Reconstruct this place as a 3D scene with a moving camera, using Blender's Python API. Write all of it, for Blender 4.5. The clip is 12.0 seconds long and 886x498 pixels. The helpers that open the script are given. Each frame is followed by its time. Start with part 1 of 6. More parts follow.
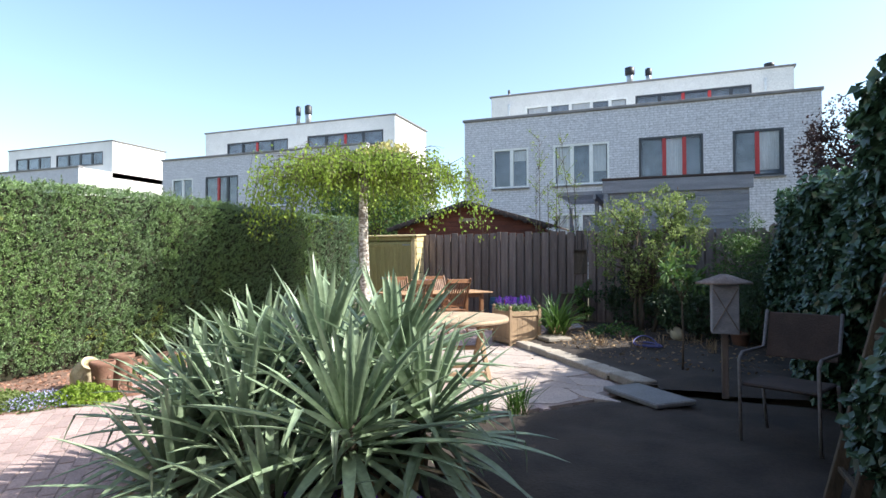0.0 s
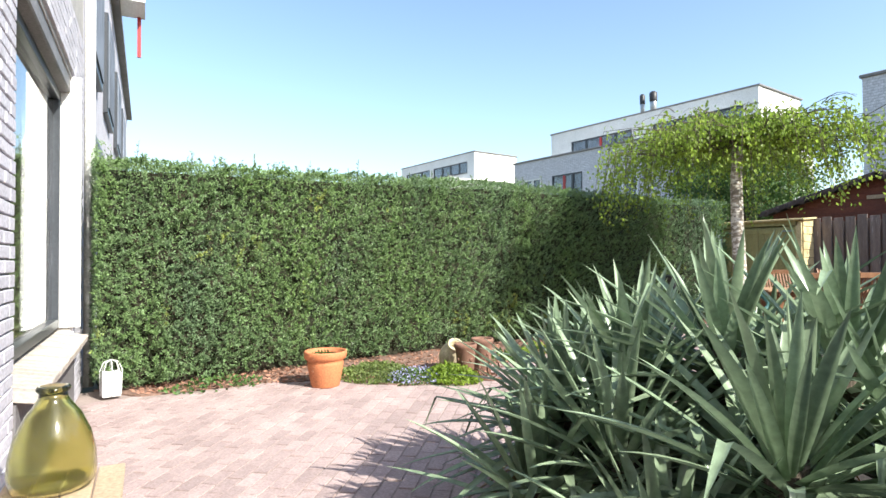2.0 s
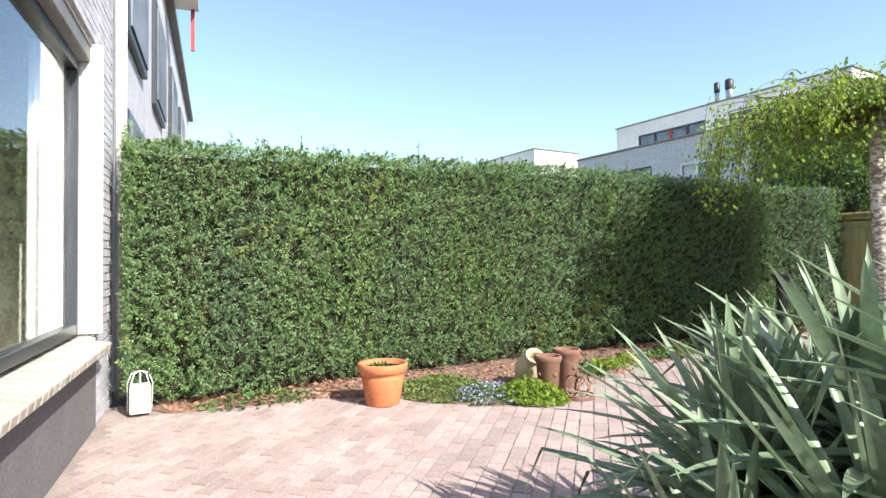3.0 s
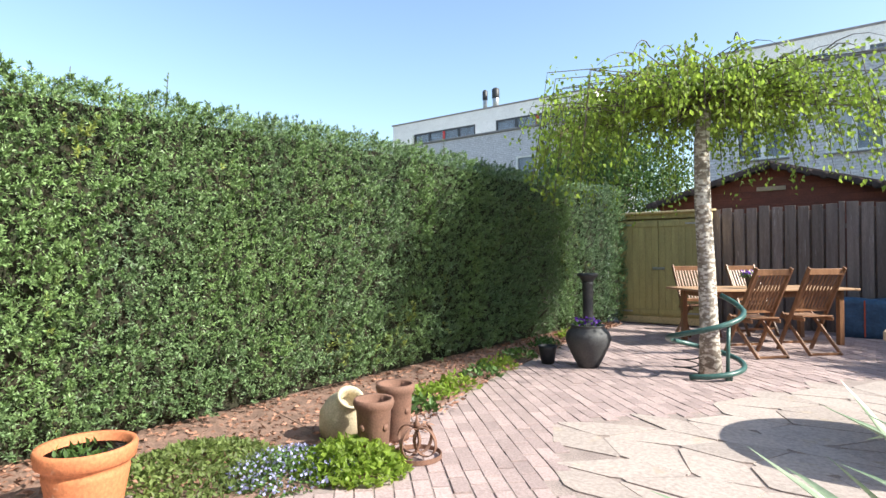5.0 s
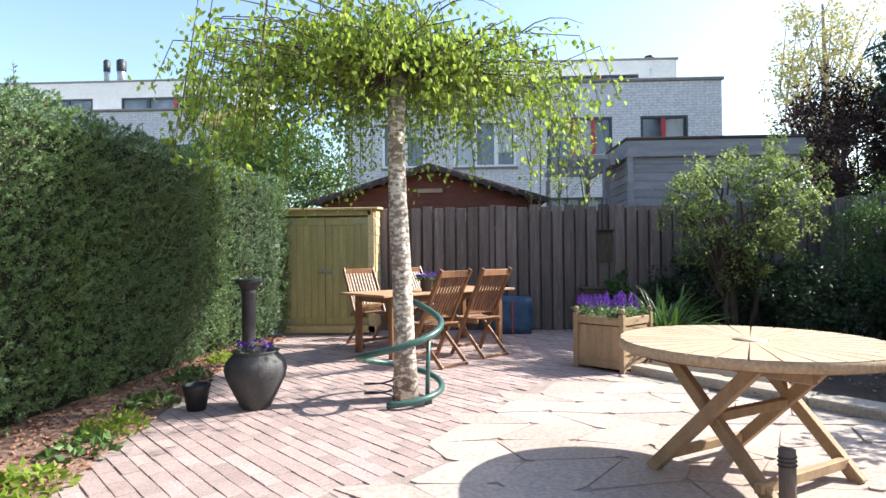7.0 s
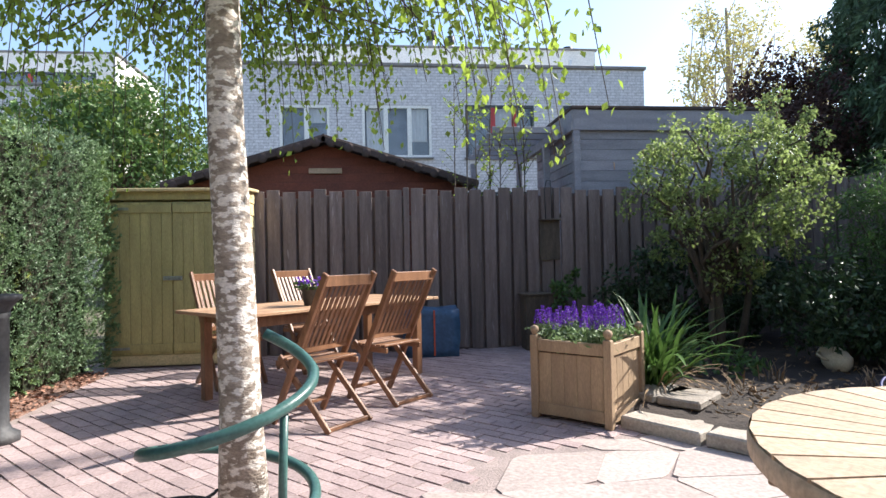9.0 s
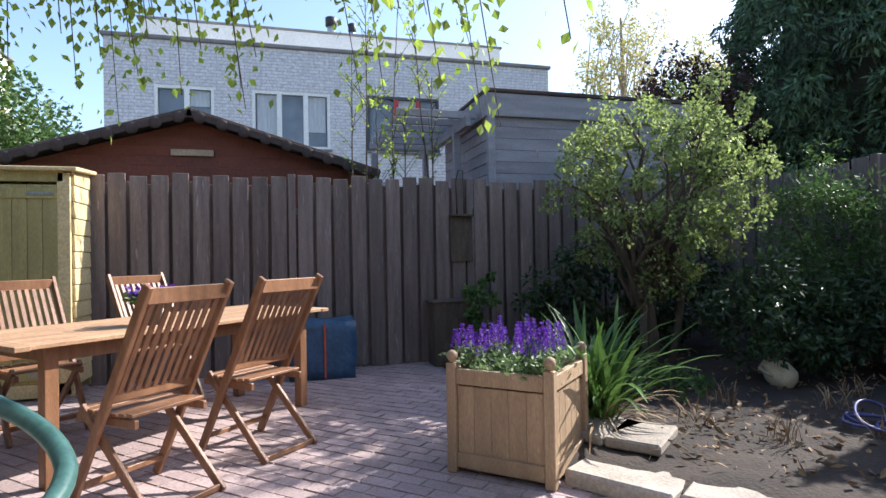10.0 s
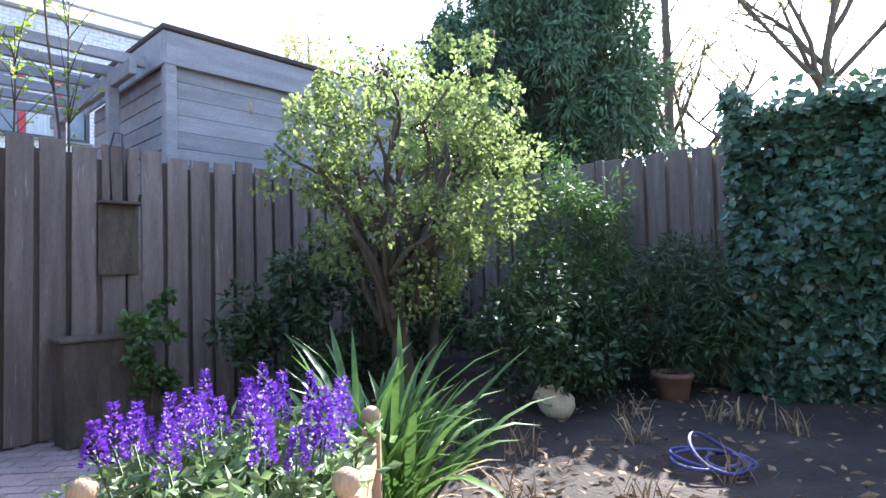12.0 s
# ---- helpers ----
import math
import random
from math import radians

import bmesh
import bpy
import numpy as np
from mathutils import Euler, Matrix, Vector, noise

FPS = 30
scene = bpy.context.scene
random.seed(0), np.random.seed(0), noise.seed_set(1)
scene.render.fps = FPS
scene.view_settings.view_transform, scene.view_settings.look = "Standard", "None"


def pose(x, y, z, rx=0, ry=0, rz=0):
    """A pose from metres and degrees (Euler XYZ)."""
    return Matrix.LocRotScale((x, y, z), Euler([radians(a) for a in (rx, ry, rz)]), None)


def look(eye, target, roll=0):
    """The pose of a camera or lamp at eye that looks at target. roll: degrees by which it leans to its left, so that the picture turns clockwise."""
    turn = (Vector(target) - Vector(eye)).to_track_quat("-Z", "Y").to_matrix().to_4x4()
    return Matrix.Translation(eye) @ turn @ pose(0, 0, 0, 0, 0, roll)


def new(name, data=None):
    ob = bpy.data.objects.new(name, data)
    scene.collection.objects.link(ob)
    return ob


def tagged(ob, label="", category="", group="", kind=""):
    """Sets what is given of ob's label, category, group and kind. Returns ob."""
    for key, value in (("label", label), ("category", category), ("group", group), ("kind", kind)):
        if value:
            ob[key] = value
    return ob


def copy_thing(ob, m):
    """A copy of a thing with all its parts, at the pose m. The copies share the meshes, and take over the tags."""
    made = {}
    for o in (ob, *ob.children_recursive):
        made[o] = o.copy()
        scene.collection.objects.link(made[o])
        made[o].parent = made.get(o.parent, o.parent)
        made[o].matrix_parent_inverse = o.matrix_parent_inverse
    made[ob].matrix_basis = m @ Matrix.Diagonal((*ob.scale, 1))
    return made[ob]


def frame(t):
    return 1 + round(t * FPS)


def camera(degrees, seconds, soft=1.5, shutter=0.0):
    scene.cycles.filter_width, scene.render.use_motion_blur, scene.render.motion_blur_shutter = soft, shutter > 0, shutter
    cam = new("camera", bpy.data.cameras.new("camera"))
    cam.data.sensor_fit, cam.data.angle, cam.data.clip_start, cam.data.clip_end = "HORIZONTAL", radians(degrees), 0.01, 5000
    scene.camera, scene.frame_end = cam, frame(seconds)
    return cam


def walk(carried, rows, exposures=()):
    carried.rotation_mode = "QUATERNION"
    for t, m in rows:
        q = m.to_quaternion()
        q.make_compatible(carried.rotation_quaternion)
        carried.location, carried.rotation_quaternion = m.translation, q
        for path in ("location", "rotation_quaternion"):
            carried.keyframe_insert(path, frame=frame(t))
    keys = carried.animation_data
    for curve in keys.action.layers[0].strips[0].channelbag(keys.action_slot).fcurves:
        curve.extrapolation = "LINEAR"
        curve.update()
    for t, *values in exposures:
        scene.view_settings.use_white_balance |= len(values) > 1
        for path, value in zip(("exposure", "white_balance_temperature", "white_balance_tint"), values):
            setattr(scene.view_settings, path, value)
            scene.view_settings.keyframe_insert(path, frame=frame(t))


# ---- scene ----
cam = camera(75.6, 12.0)
PATH = [
    (0, (4.329, -0.149, 1.38), (3.62, 1.721, 1.421), -0.2),
    (0.5, (4.261, -0.102, 1.37), (3.548, 1.766, 1.411), -0.4),
    (1, (4.051, 0.064, 1.301), (3.124, 1.836, 1.345), -0.3),
    (1.5, (3.961, 0.255, 1.283), (2.552, 1.674, 1.32), -0.1),
    (2, (3.724, 0.394, 1.243), (2.104, 1.565, 1.281), -0.3),
    (2.5, (3.327, 0.588, 1.212), (1.614, 1.619, 1.254), -0.4),
    (2.7, (3.157, 0.677, 1.19), (1.423, 1.673, 1.238), -0.6),
    (4.3, (1.634, 1.343, 1.188), (0.083, 2.606, 1.213), -0.0),
    (4.5, (1.556, 1.437, 1.201), (0.076, 2.782, 1.23), -0.1),
    (5, (1.326, 1.664, 1.199), (0.12, 3.259, 1.227), -0.3),
    (5.5, (1.081, 1.912, 1.223), (0.206, 3.71, 1.248), -0.2),
    (6, (0.878, 2.278, 1.238), (0.275, 4.185, 1.265), -0.4),
    (6.5, (0.667, 2.655, 1.191), (0.305, 4.622, 1.222), -0.4),
    (7, (0.527, 3.07, 1.173), (0.441, 5.068, 1.205), -0.6),
    (7.2, (0.502, 3.281, 1.165), (0.474, 5.281, 1.197), -0.6),
    (8.8, (0.613, 5.056, 1.174), (0.795, 7.048, 1.199), -1.2),
    (9, (0.609, 5.278, 1.133), (0.824, 7.266, 1.167), -1.2),
    (9.5, (0.674, 5.79, 1.16), (1.058, 7.753, 1.186), -1.0),
    (10, (0.802, 6.312, 1.151), (1.351, 8.235, 1.177), -1.1),
    (10.5, (0.903, 6.782, 1.15), (1.601, 8.655, 1.175), -1.2),
    (11, (1.045, 7.182, 1.155), (2.029, 8.922, 1.186), -1.3),
    (11.5, (1.242, 7.558, 1.132), (2.486, 9.124, 1.177), -1.5),
    (12, (1.319, 7.889, 1.057), (2.788, 9.245, 1.131), -1.6),
]
walk(cam, [(t, look(eye, target, roll)) for t, eye, target, roll in PATH],
     [(0.0, 1.15, 6400, 7), (1.5, 1.08, 6450, 6), (4.5, 1.03, 6500, 5), (7.0, 1.25, 6500, 7), (9.5, 1.1, 6300, 11), (11.0, 1.28, 6050, 12), (11.5, 1.7, 6000, 13), (12.0, 2.35, 5950, 13)])

# ---- light ----
SUN_AZ = math.atan2(0.965, 0.26)      # clockwise from +y
SUN_EL = radians(37.5)
world = bpy.data.worlds.new("sky")
scene.world = world
world.use_nodes = True
wn = world.node_tree
sky = wn.nodes.new("ShaderNodeTexSky")
sky.sky_type, sky.sun_disc = "NISHITA", False
sky.sun_elevation, sky.sun_rotation = SUN_EL, SUN_AZ
sky.air_density, sky.dust_density, sky.ozone_density = 1.0, 1.2, 1.0
wn.nodes["Background"].inputs["Strength"].default_value = 0.15
wn.links.new(sky.outputs["Color"], wn.nodes["Background"].inputs["Color"])
sun = new("sun", bpy.data.lights.new("sun", "SUN"))
sun.data.energy, sun.data.angle, sun.data.color = 4.8, radians(0.6), (1.0, 0.95, 0.87)
sun_dir = Vector((math.cos(SUN_EL) * math.sin(SUN_AZ), math.cos(SUN_EL) * math.cos(SUN_AZ), math.sin(SUN_EL)))
sun.matrix_world = look(sun_dir * 60, (0, 0, 0))


# ---- materials ----
def mat(name, base, second=None, rough=0.7, scale=4.0, fine=60.0, bump=0.25, metal=0.0, rnd=0.0, stretch=(1, 1, 1),
        island=0.0, through_light=0.0, gloss=0.5, wear=None, wear_at=0.62):
    """Two noises (broad and fine), a second colour, optional wear spots, random value per object or island."""
    m = bpy.data.materials.new(name)
    m.use_nodes = True
    nt = m.node_tree
    N, L = nt.nodes, nt.links
    bs = N["Principled BSDF"]
    second = second or tuple(c * 0.7 for c in base)
    co = N.new("ShaderNodeTexCoord")
    info = N.new("ShaderNodeObjectInfo")
    shift = N.new("ShaderNodeVectorMath"); shift.operation = "MULTIPLY_ADD"
    comb = N.new("ShaderNodeCombineXYZ")
    for i in range(3):
        L.new(info.outputs["Random"], comb.inputs[i])
    L.new(comb.outputs[0], shift.inputs[0])
    shift.inputs[1].default_value = (13, 7, 19)
    L.new(co.outputs["Object"], shift.inputs[2])
    mp = N.new("ShaderNodeMapping")
    mp.inputs["Scale"].default_value = stretch
    L.new(shift.outputs[0], mp.inputs["Vector"])
    n1 = N.new("ShaderNodeTexNoise"); n1.inputs["Scale"].default_value = scale; n1.inputs["Detail"].default_value = 5
    n2 = N.new("ShaderNodeTexNoise"); n2.inputs["Scale"].default_value = fine; n2.inputs["Detail"].default_value = 4
    L.new(mp.outputs[0], n1.inputs["Vector"]); L.new(mp.outputs[0], n2.inputs["Vector"])
    ramp = N.new("ShaderNodeMapRange"); ramp.inputs[1].default_value, ramp.inputs[2].default_value = 0.35, 0.65
    L.new(n1.outputs["Fac"], ramp.inputs[0])
    mix = N.new("ShaderNodeMix"); mix.data_type = "RGBA"
    mix.inputs["A"].default_value, mix.inputs["B"].default_value = (*base, 1), (*second, 1)
    L.new(ramp.outputs[0], mix.inputs["Factor"])
    col = mix.outputs["Result"]
    if wear:
        n3 = N.new("ShaderNodeTexNoise"); n3.inputs["Scale"].default_value = scale * 2.3; n3.inputs["Detail"].default_value = 8
        L.new(mp.outputs[0], n3.inputs["Vector"])
        r3 = N.new("ShaderNodeMapRange"); r3.inputs[1].default_value, r3.inputs[2].default_value = wear_at, wear_at + 0.06
        L.new(n3.outputs["Fac"], r3.inputs[0])
        mw = N.new("ShaderNodeMix"); mw.data_type = "RGBA"; mw.inputs["B"].default_value = (*wear, 1)
        L.new(r3.outputs[0], mw.inputs["Factor"]); L.new(col, mw.inputs["A"])
        col = mw.outputs["Result"]
    hsv = N.new("ShaderNodeHueSaturation")
    val = N.new("ShaderNodeMapRange"); val.inputs[3].default_value, val.inputs[4].default_value = 0.75, 1.25
    val.inputs[1].default_value, val.inputs[2].default_value = 0.25, 0.75
    L.new(n2.outputs["Fac"], val.inputs[0])
    v = val.outputs[0]
    for amount, source in ((rnd, info.outputs["Random"]), (island, None)):
        if amount:
            if source is None:
                source = N.new("ShaderNodeNewGeometry").outputs["Random Per Island"]
            rr = N.new("ShaderNodeMapRange"); rr.inputs[3].default_value, rr.inputs[4].default_value = 1 - amount, 1 + amount
            L.new(source, rr.inputs[0])
            mm = N.new("ShaderNodeMath"); mm.operation = "MULTIPLY"
            L.new(v, mm.inputs[0]); L.new(rr.outputs[0], mm.inputs[1])
            v = mm.outputs[0]
    L.new(v, hsv.inputs["Value"]); L.new(col, hsv.inputs["Color"])
    L.new(hsv.outputs[0], bs.inputs["Base Color"])
    bs.inputs["Roughness"].default_value, bs.inputs["Metallic"].default_value = rough, metal
    bs.inputs["Specular IOR Level"].default_value = gloss
    if bump:
        bp = N.new("ShaderNodeBump"); bp.inputs["Strength"].default_value = bump; bp.inputs["Distance"].default_value = 0.01
        L.new(n2.outputs["Fac"], bp.inputs["Height"]); L.new(bp.outputs[0], bs.inputs["Normal"])
    if through_light:
        tr = N.new("ShaderNodeBsdfTranslucent"); ms = N.new("ShaderNodeMixShader")
        L.new(hsv.outputs[0], tr.inputs["Color"])
        ms.inputs[0].default_value = through_light
        L.new(bs.outputs[0], ms.inputs[1]); L.new(tr.outputs[0], ms.inputs[2])
        L.new(ms.outputs[0], N["Material Output"].inputs["Surface"])
    return m


def glass(name, color=(1, 1, 1), rough=0.0, ior=1.45):
    m = bpy.data.materials.new(name)
    m.use_nodes = True
    bs = m.node_tree.nodes["Principled BSDF"]
    bs.inputs["Base Color"].default_value = (*color, 1)
    bs.inputs["Transmission Weight"].default_value = 1.0
    bs.inputs["Roughness"].default_value, bs.inputs["IOR"].default_value = rough, ior
    return m


M = dict(
    soil=mat("soil", (0.032, 0.024, 0.02), (0.058, 0.043, 0.034), 0.95, 3, 45, 0.9),
    ground=mat("ground", (0.10, 0.10, 0.06), (0.16, 0.14, 0.09), 0.95, 0.6, 20, 0.6),
    paver=mat("paver", (0.385, 0.292, 0.28), (0.325, 0.245, 0.236), 0.85, 2.5, 70, 0.35, rnd=0.16, island=0.14),
    joint=mat("joint", (0.35, 0.28, 0.255), (0.27, 0.215, 0.198), 0.95, 5, 80, 0.6),
    flag=mat("flagstone", (0.44, 0.365, 0.33), (0.39, 0.325, 0.295), 0.8, 2.2, 40, 0.3, rnd=0.1, wear=(0.42, 0.34, 0.28)),
    kerb=mat("kerb_stone", (0.42, 0.37, 0.31), (0.32, 0.275, 0.23), 0.9, 5, 60, 0.5, rnd=0.15),
    mulch=mat("mulch", (0.27, 0.165, 0.125), (0.17, 0.105, 0.08), 0.95, 8, 50, 1.0),
    chips=mat("bark_chips", (0.36, 0.19, 0.13), (0.24, 0.13, 0.09), 0.9, 8, 80, 0.3, island=0.4),
    dry=mat("dry_leaves", (0.33, 0.23, 0.13), (0.22, 0.14, 0.08), 0.9, 8, 80, 0.2, island=0.4),
    fence=mat("fence_wood", (0.21, 0.165, 0.145), (0.14, 0.108, 0.096), 0.85, 3, 40, 0.4, rnd=0.22, stretch=(6, 6, 0.5), wear=(0.28, 0.235, 0.225), wear_at=0.64),
    teak=mat("teak", (0.29, 0.145, 0.075), (0.20, 0.095, 0.048), 0.4, 4, 60, 0.2, rnd=0.12, stretch=(5, 5, 0.7)),
    teak_top=mat("sunbleached_teak", (0.45, 0.28, 0.16), (0.36, 0.21, 0.12), 0.6, 4, 60, 0.2, rnd=0.12),
    pale=mat("pale_teak", (0.50, 0.375, 0.26), (0.42, 0.31, 0.205), 0.6, 4, 60, 0.25, rnd=0.10),
    oak=mat("planter_oak", (0.40, 0.28, 0.17), (0.31, 0.21, 0.13), 0.7, 3, 50, 0.3, rnd=0.08, stretch=(4, 4, 0.8)),
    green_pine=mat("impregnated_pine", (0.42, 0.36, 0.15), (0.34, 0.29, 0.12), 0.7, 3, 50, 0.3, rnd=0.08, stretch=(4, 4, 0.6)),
    # lighter copy of the cabinet pine, with sunlight in the colour
    pine=mat("sunlit_pine", (0.68, 0.55, 0.30), (0.58, 0.46, 0.24), 0.7, 3, 50, 0.25, rnd=0.07),
    red_wood=mat("red_brown_boards", (0.19, 0.055, 0.032), (0.13, 0.04, 0.025), 0.7, 3, 50, 0.3, rnd=0.12),
    felt=mat("roof_felt", (0.07, 0.05, 0.045), (0.05, 0.038, 0.035), 0.95, 6, 90, 0.6),
    grey_wood=mat("weathered_blue_grey_boards", (0.29, 0.29, 0.315), (0.22, 0.22, 0.245), 0.85, 3, 50, 0.35, rnd=0.12, stretch=(0.7, 4, 4)),
    brick=mat("pale_brick", (0.57, 0.55, 0.60), (0.50, 0.48, 0.53), 0.85, 4, 60, 0.4, rnd=0.08, island=0.08),
    mortar=mat("mortar", (0.42, 0.40, 0.38), (0.34, 0.32, 0.31), 0.95, 6, 80, 0.5),
    white_wall=mat("white_render", (0.74, 0.73, 0.71), (0.68, 0.67, 0.65), 0.8, 1.2, 40, 0.1),
    plinth=mat("dark_plinth", (0.17, 0.16, 0.165), (0.14, 0.13, 0.135), 0.85, 2, 50, 0.3),
    sill=mat("sill_brick", (0.50, 0.44, 0.38), (0.38, 0.33, 0.29), 0.85, 4, 50, 0.4, rnd=0.15),
    white=mat("white_paint", (0.80, 0.80, 0.78), (0.74, 0.74, 0.72), 0.4, 2, 40, 0.05),
    dark_frame=mat("dark_frame", (0.045, 0.05, 0.06), (0.035, 0.04, 0.048), 0.35, 2, 40, 0.05),
    red_frame=mat("red_paint", (0.45, 0.035, 0.035), (0.38, 0.03, 0.03), 0.4, 2, 40, 0.05),
    # bluish grey paints dim rooms plus the sky reflected in panes
    room=mat("dim_room_sky_tint", (0.22, 0.25, 0.31), (0.14, 0.16, 0.20), 0.9, 0.6, 3, 0.0),
    curtain=mat("curtain", (0.62, 0.63, 0.64), (0.5, 0.5, 0.52), 0.9, 3, 20, 0.1, stretch=(8, 8, 0.3)),
    metal=mat("galvanised_metal", (0.42, 0.43, 0.44), (0.32, 0.33, 0.34), 0.4, 6, 60, 0.1, metal=0.9),
    roof=mat("roof_edge", (0.22, 0.21, 0.21), (0.16, 0.155, 0.155), 0.6, 3, 50, 0.1),
    black=mat("black_metal", (0.03, 0.03, 0.032), (0.02, 0.02, 0.022), 0.5, 6, 60, 0.2),
    terracotta=mat("terracotta", (0.55, 0.20, 0.085), (0.46, 0.16, 0.07), 0.75, 5, 60, 0.2, wear=(0.60, 0.33, 0.20), wear_at=0.64),
    rust=mat("rusty_clay", (0.22, 0.115, 0.08), (0.16, 0.085, 0.06), 0.85, 7, 90, 0.2),
    sand=mat("sand_clay", (0.60, 0.52, 0.36), (0.50, 0.42, 0.29), 0.85, 6, 90, 0.2),
    urn=mat("dark_glazed_clay", (0.045, 0.046, 0.05), (0.07, 0.068, 0.068), 0.62, 6, 50, 0.3),
    tube=mat("green_tube", (0.055, 0.13, 0.115), (0.04, 0.10, 0.09), 0.35, 6, 60, 0.1),
    bag=mat("blue_tarpaulin", (0.045, 0.11, 0.20), (0.03, 0.08, 0.15), 0.5, 7, 30, 0.5),
    orange=mat("orange_strap", (0.62, 0.10, 0.03), (0.55, 0.08, 0.025), 0.6, 6, 60, 0.1),
    hose=mat("lilac_hose", (0.09, 0.09, 0.26), (0.065, 0.065, 0.19), 0.5, 6, 60, 0.05),
    bark=mat("bark", (0.11, 0.085, 0.06), (0.07, 0.055, 0.04), 0.9, 6, 40, 0.8, stretch=(3, 3, 0.7)),
    birch=mat("birch_bark", (0.36, 0.30, 0.245), (0.21, 0.17, 0.135), 0.85, 7, 45, 0.7, wear=(0.66, 0.61, 0.55), wear_at=0.49, stretch=(1.2, 1.2, 2.2)),
    # near-black colour stands for the shade deep inside foliage
    shade_core=mat("shaded_inside", (0.02, 0.026, 0.012), (0.035, 0.028, 0.016), 0.95, 6, 40, 0.6),
    hedge=mat("yew_leaves", (0.185, 0.285, 0.10), (0.14, 0.215, 0.115), 0.42, 1.3, 18, 0.0, island=0.5, through_light=0.25, wear=(0.29, 0.33, 0.08), wear_at=0.64, stretch=(1, 1, 0.4)),
    birch_leaf=mat("birch_leaves", (0.31, 0.41, 0.065), (0.24, 0.35, 0.055), 0.5, 2, 20, 0.0, island=0.35, through_light=0.6),
    leaf=mat("green_leaves", (0.10, 0.18, 0.045), (0.07, 0.135, 0.035), 0.5, 2, 20, 0.0, island=0.45, through_light=0.3),
    hazel_leaf=mat("hazel_leaves", (0.25, 0.32, 0.10), (0.20, 0.26, 0.09), 0.5, 2, 20, 0.0, island=0.45, through_light=0.6),
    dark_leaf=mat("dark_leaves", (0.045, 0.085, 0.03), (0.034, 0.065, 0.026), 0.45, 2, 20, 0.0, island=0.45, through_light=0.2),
    ivy=mat("ivy_leaves", (0.06, 0.115, 0.065), (0.046, 0.092, 0.055), 0.24, 2, 20, 0.0, island=0.4, through_light=0.12),
    conifer=mat("conifer_sprays", (0.075, 0.13, 0.06), (0.055, 0.10, 0.05), 0.6, 1, 20, 0.0, island=0.5, through_light=0.2),
    purple_leaf=mat("purple_leaves", (0.07, 0.035, 0.03), (0.05, 0.025, 0.02), 0.6, 1, 20, 0.0, island=0.4, through_light=0.25),
    # far bark and yellow spring leaves, lightened to carry distance haze
    far_bark=mat("hazy_bark", (0.34, 0.28, 0.20), (0.26, 0.21, 0.15), 0.9, 2, 20, 0.2),
    far_leaf=mat("hazy_spring_leaves", (0.48, 0.43, 0.17), (0.40, 0.38, 0.15), 0.7, 1, 20, 0.0, island=0.35, through_light=0.4),
    yucca=mat("yucca_leaves", (0.29, 0.37, 0.24), (0.22, 0.30, 0.19), 0.31, 2, 30, 0.05, island=0.3, through_light=0.2),
    yucca_dry=mat("dry_yucca_leaves", (0.36, 0.27, 0.16), (0.24, 0.17, 0.10), 0.8, 4, 40, 0.1, island=0.35),
    blade=mat("iris_leaves", (0.10, 0.19, 0.04), (0.07, 0.14, 0.035), 0.45, 2, 30, 0.0, island=0.35, through_light=0.3),
    sage=mat("salvia_leaves", (0.21, 0.30, 0.13), (0.16, 0.24, 0.10), 0.5, 2, 20, 0.0, island=0.4, through_light=0.3),
    violet=mat("violet_flowers", (0.20, 0.055, 0.50), (0.13, 0.035, 0.36), 0.6, 6, 40, 0.0, island=0.35, through_light=0.3),
    pale_flower=mat("pale_blue_flowers", (0.45, 0.45, 0.70), (0.35, 0.35, 0.62), 0.6, 6, 40, 0.0, island=0.3, through_light=0.3),
    pane=glass("window_glass"),
    bottle=glass("green_bottle_glass", (0.80, 0.80, 0.45), 0.12),
)


# ---- mesh helpers ----
def quad_box(bm, size, m=None, bevel=0.0):
    """A box of that size about its middle, moved by m; edges bevelled."""
    ret = bmesh.ops.create_cube(bm, size=1.0)
    bmesh.ops.scale(bm, vec=size, verts=ret["verts"])
    if bevel:
        vs = ret["verts"]
        es = list({e for v in vs for e in v.link_edges})
        out = bmesh.ops.bevel(bm, geom=es, offset=bevel, segments=1, affect="EDGES", profile=0.5)
        vs = list({v for f in out["faces"] for v in f.verts} | {v for v in vs if v.is_valid})
    else:
        vs = ret["verts"]
    if m is not None:
        bmesh.ops.transform(bm, matrix=m, verts=vs)
    return bm


def box(size, at=(0, 0, 0), rot=(0, 0, 0), bevel=0.0):
    return quad_box(bmesh.new(), size, pose(*at, *rot), bevel)


def lathe(profile, segs=24, closed=True):
    """A turned body from (radius, height) pairs."""
    bm = bmesh.new()
    rings = []
    for r, z in profile:
        rings.append([bm.verts.new((r * math.cos(2 * math.pi * i / segs), r * math.sin(2 * math.pi * i / segs), z)) for i in range(segs)])
    for a, b in zip(rings, rings[1:]):
        for i in range(segs):
            bm.faces.new((a[i], a[(i + 1) % segs], b[(i + 1) % segs], b[i]))
    if closed:
        bm.faces.new(list(reversed(rings[0])))
        bm.faces.new(rings[-1])
    for f in bm.faces:
        f.smooth = True
    return bm


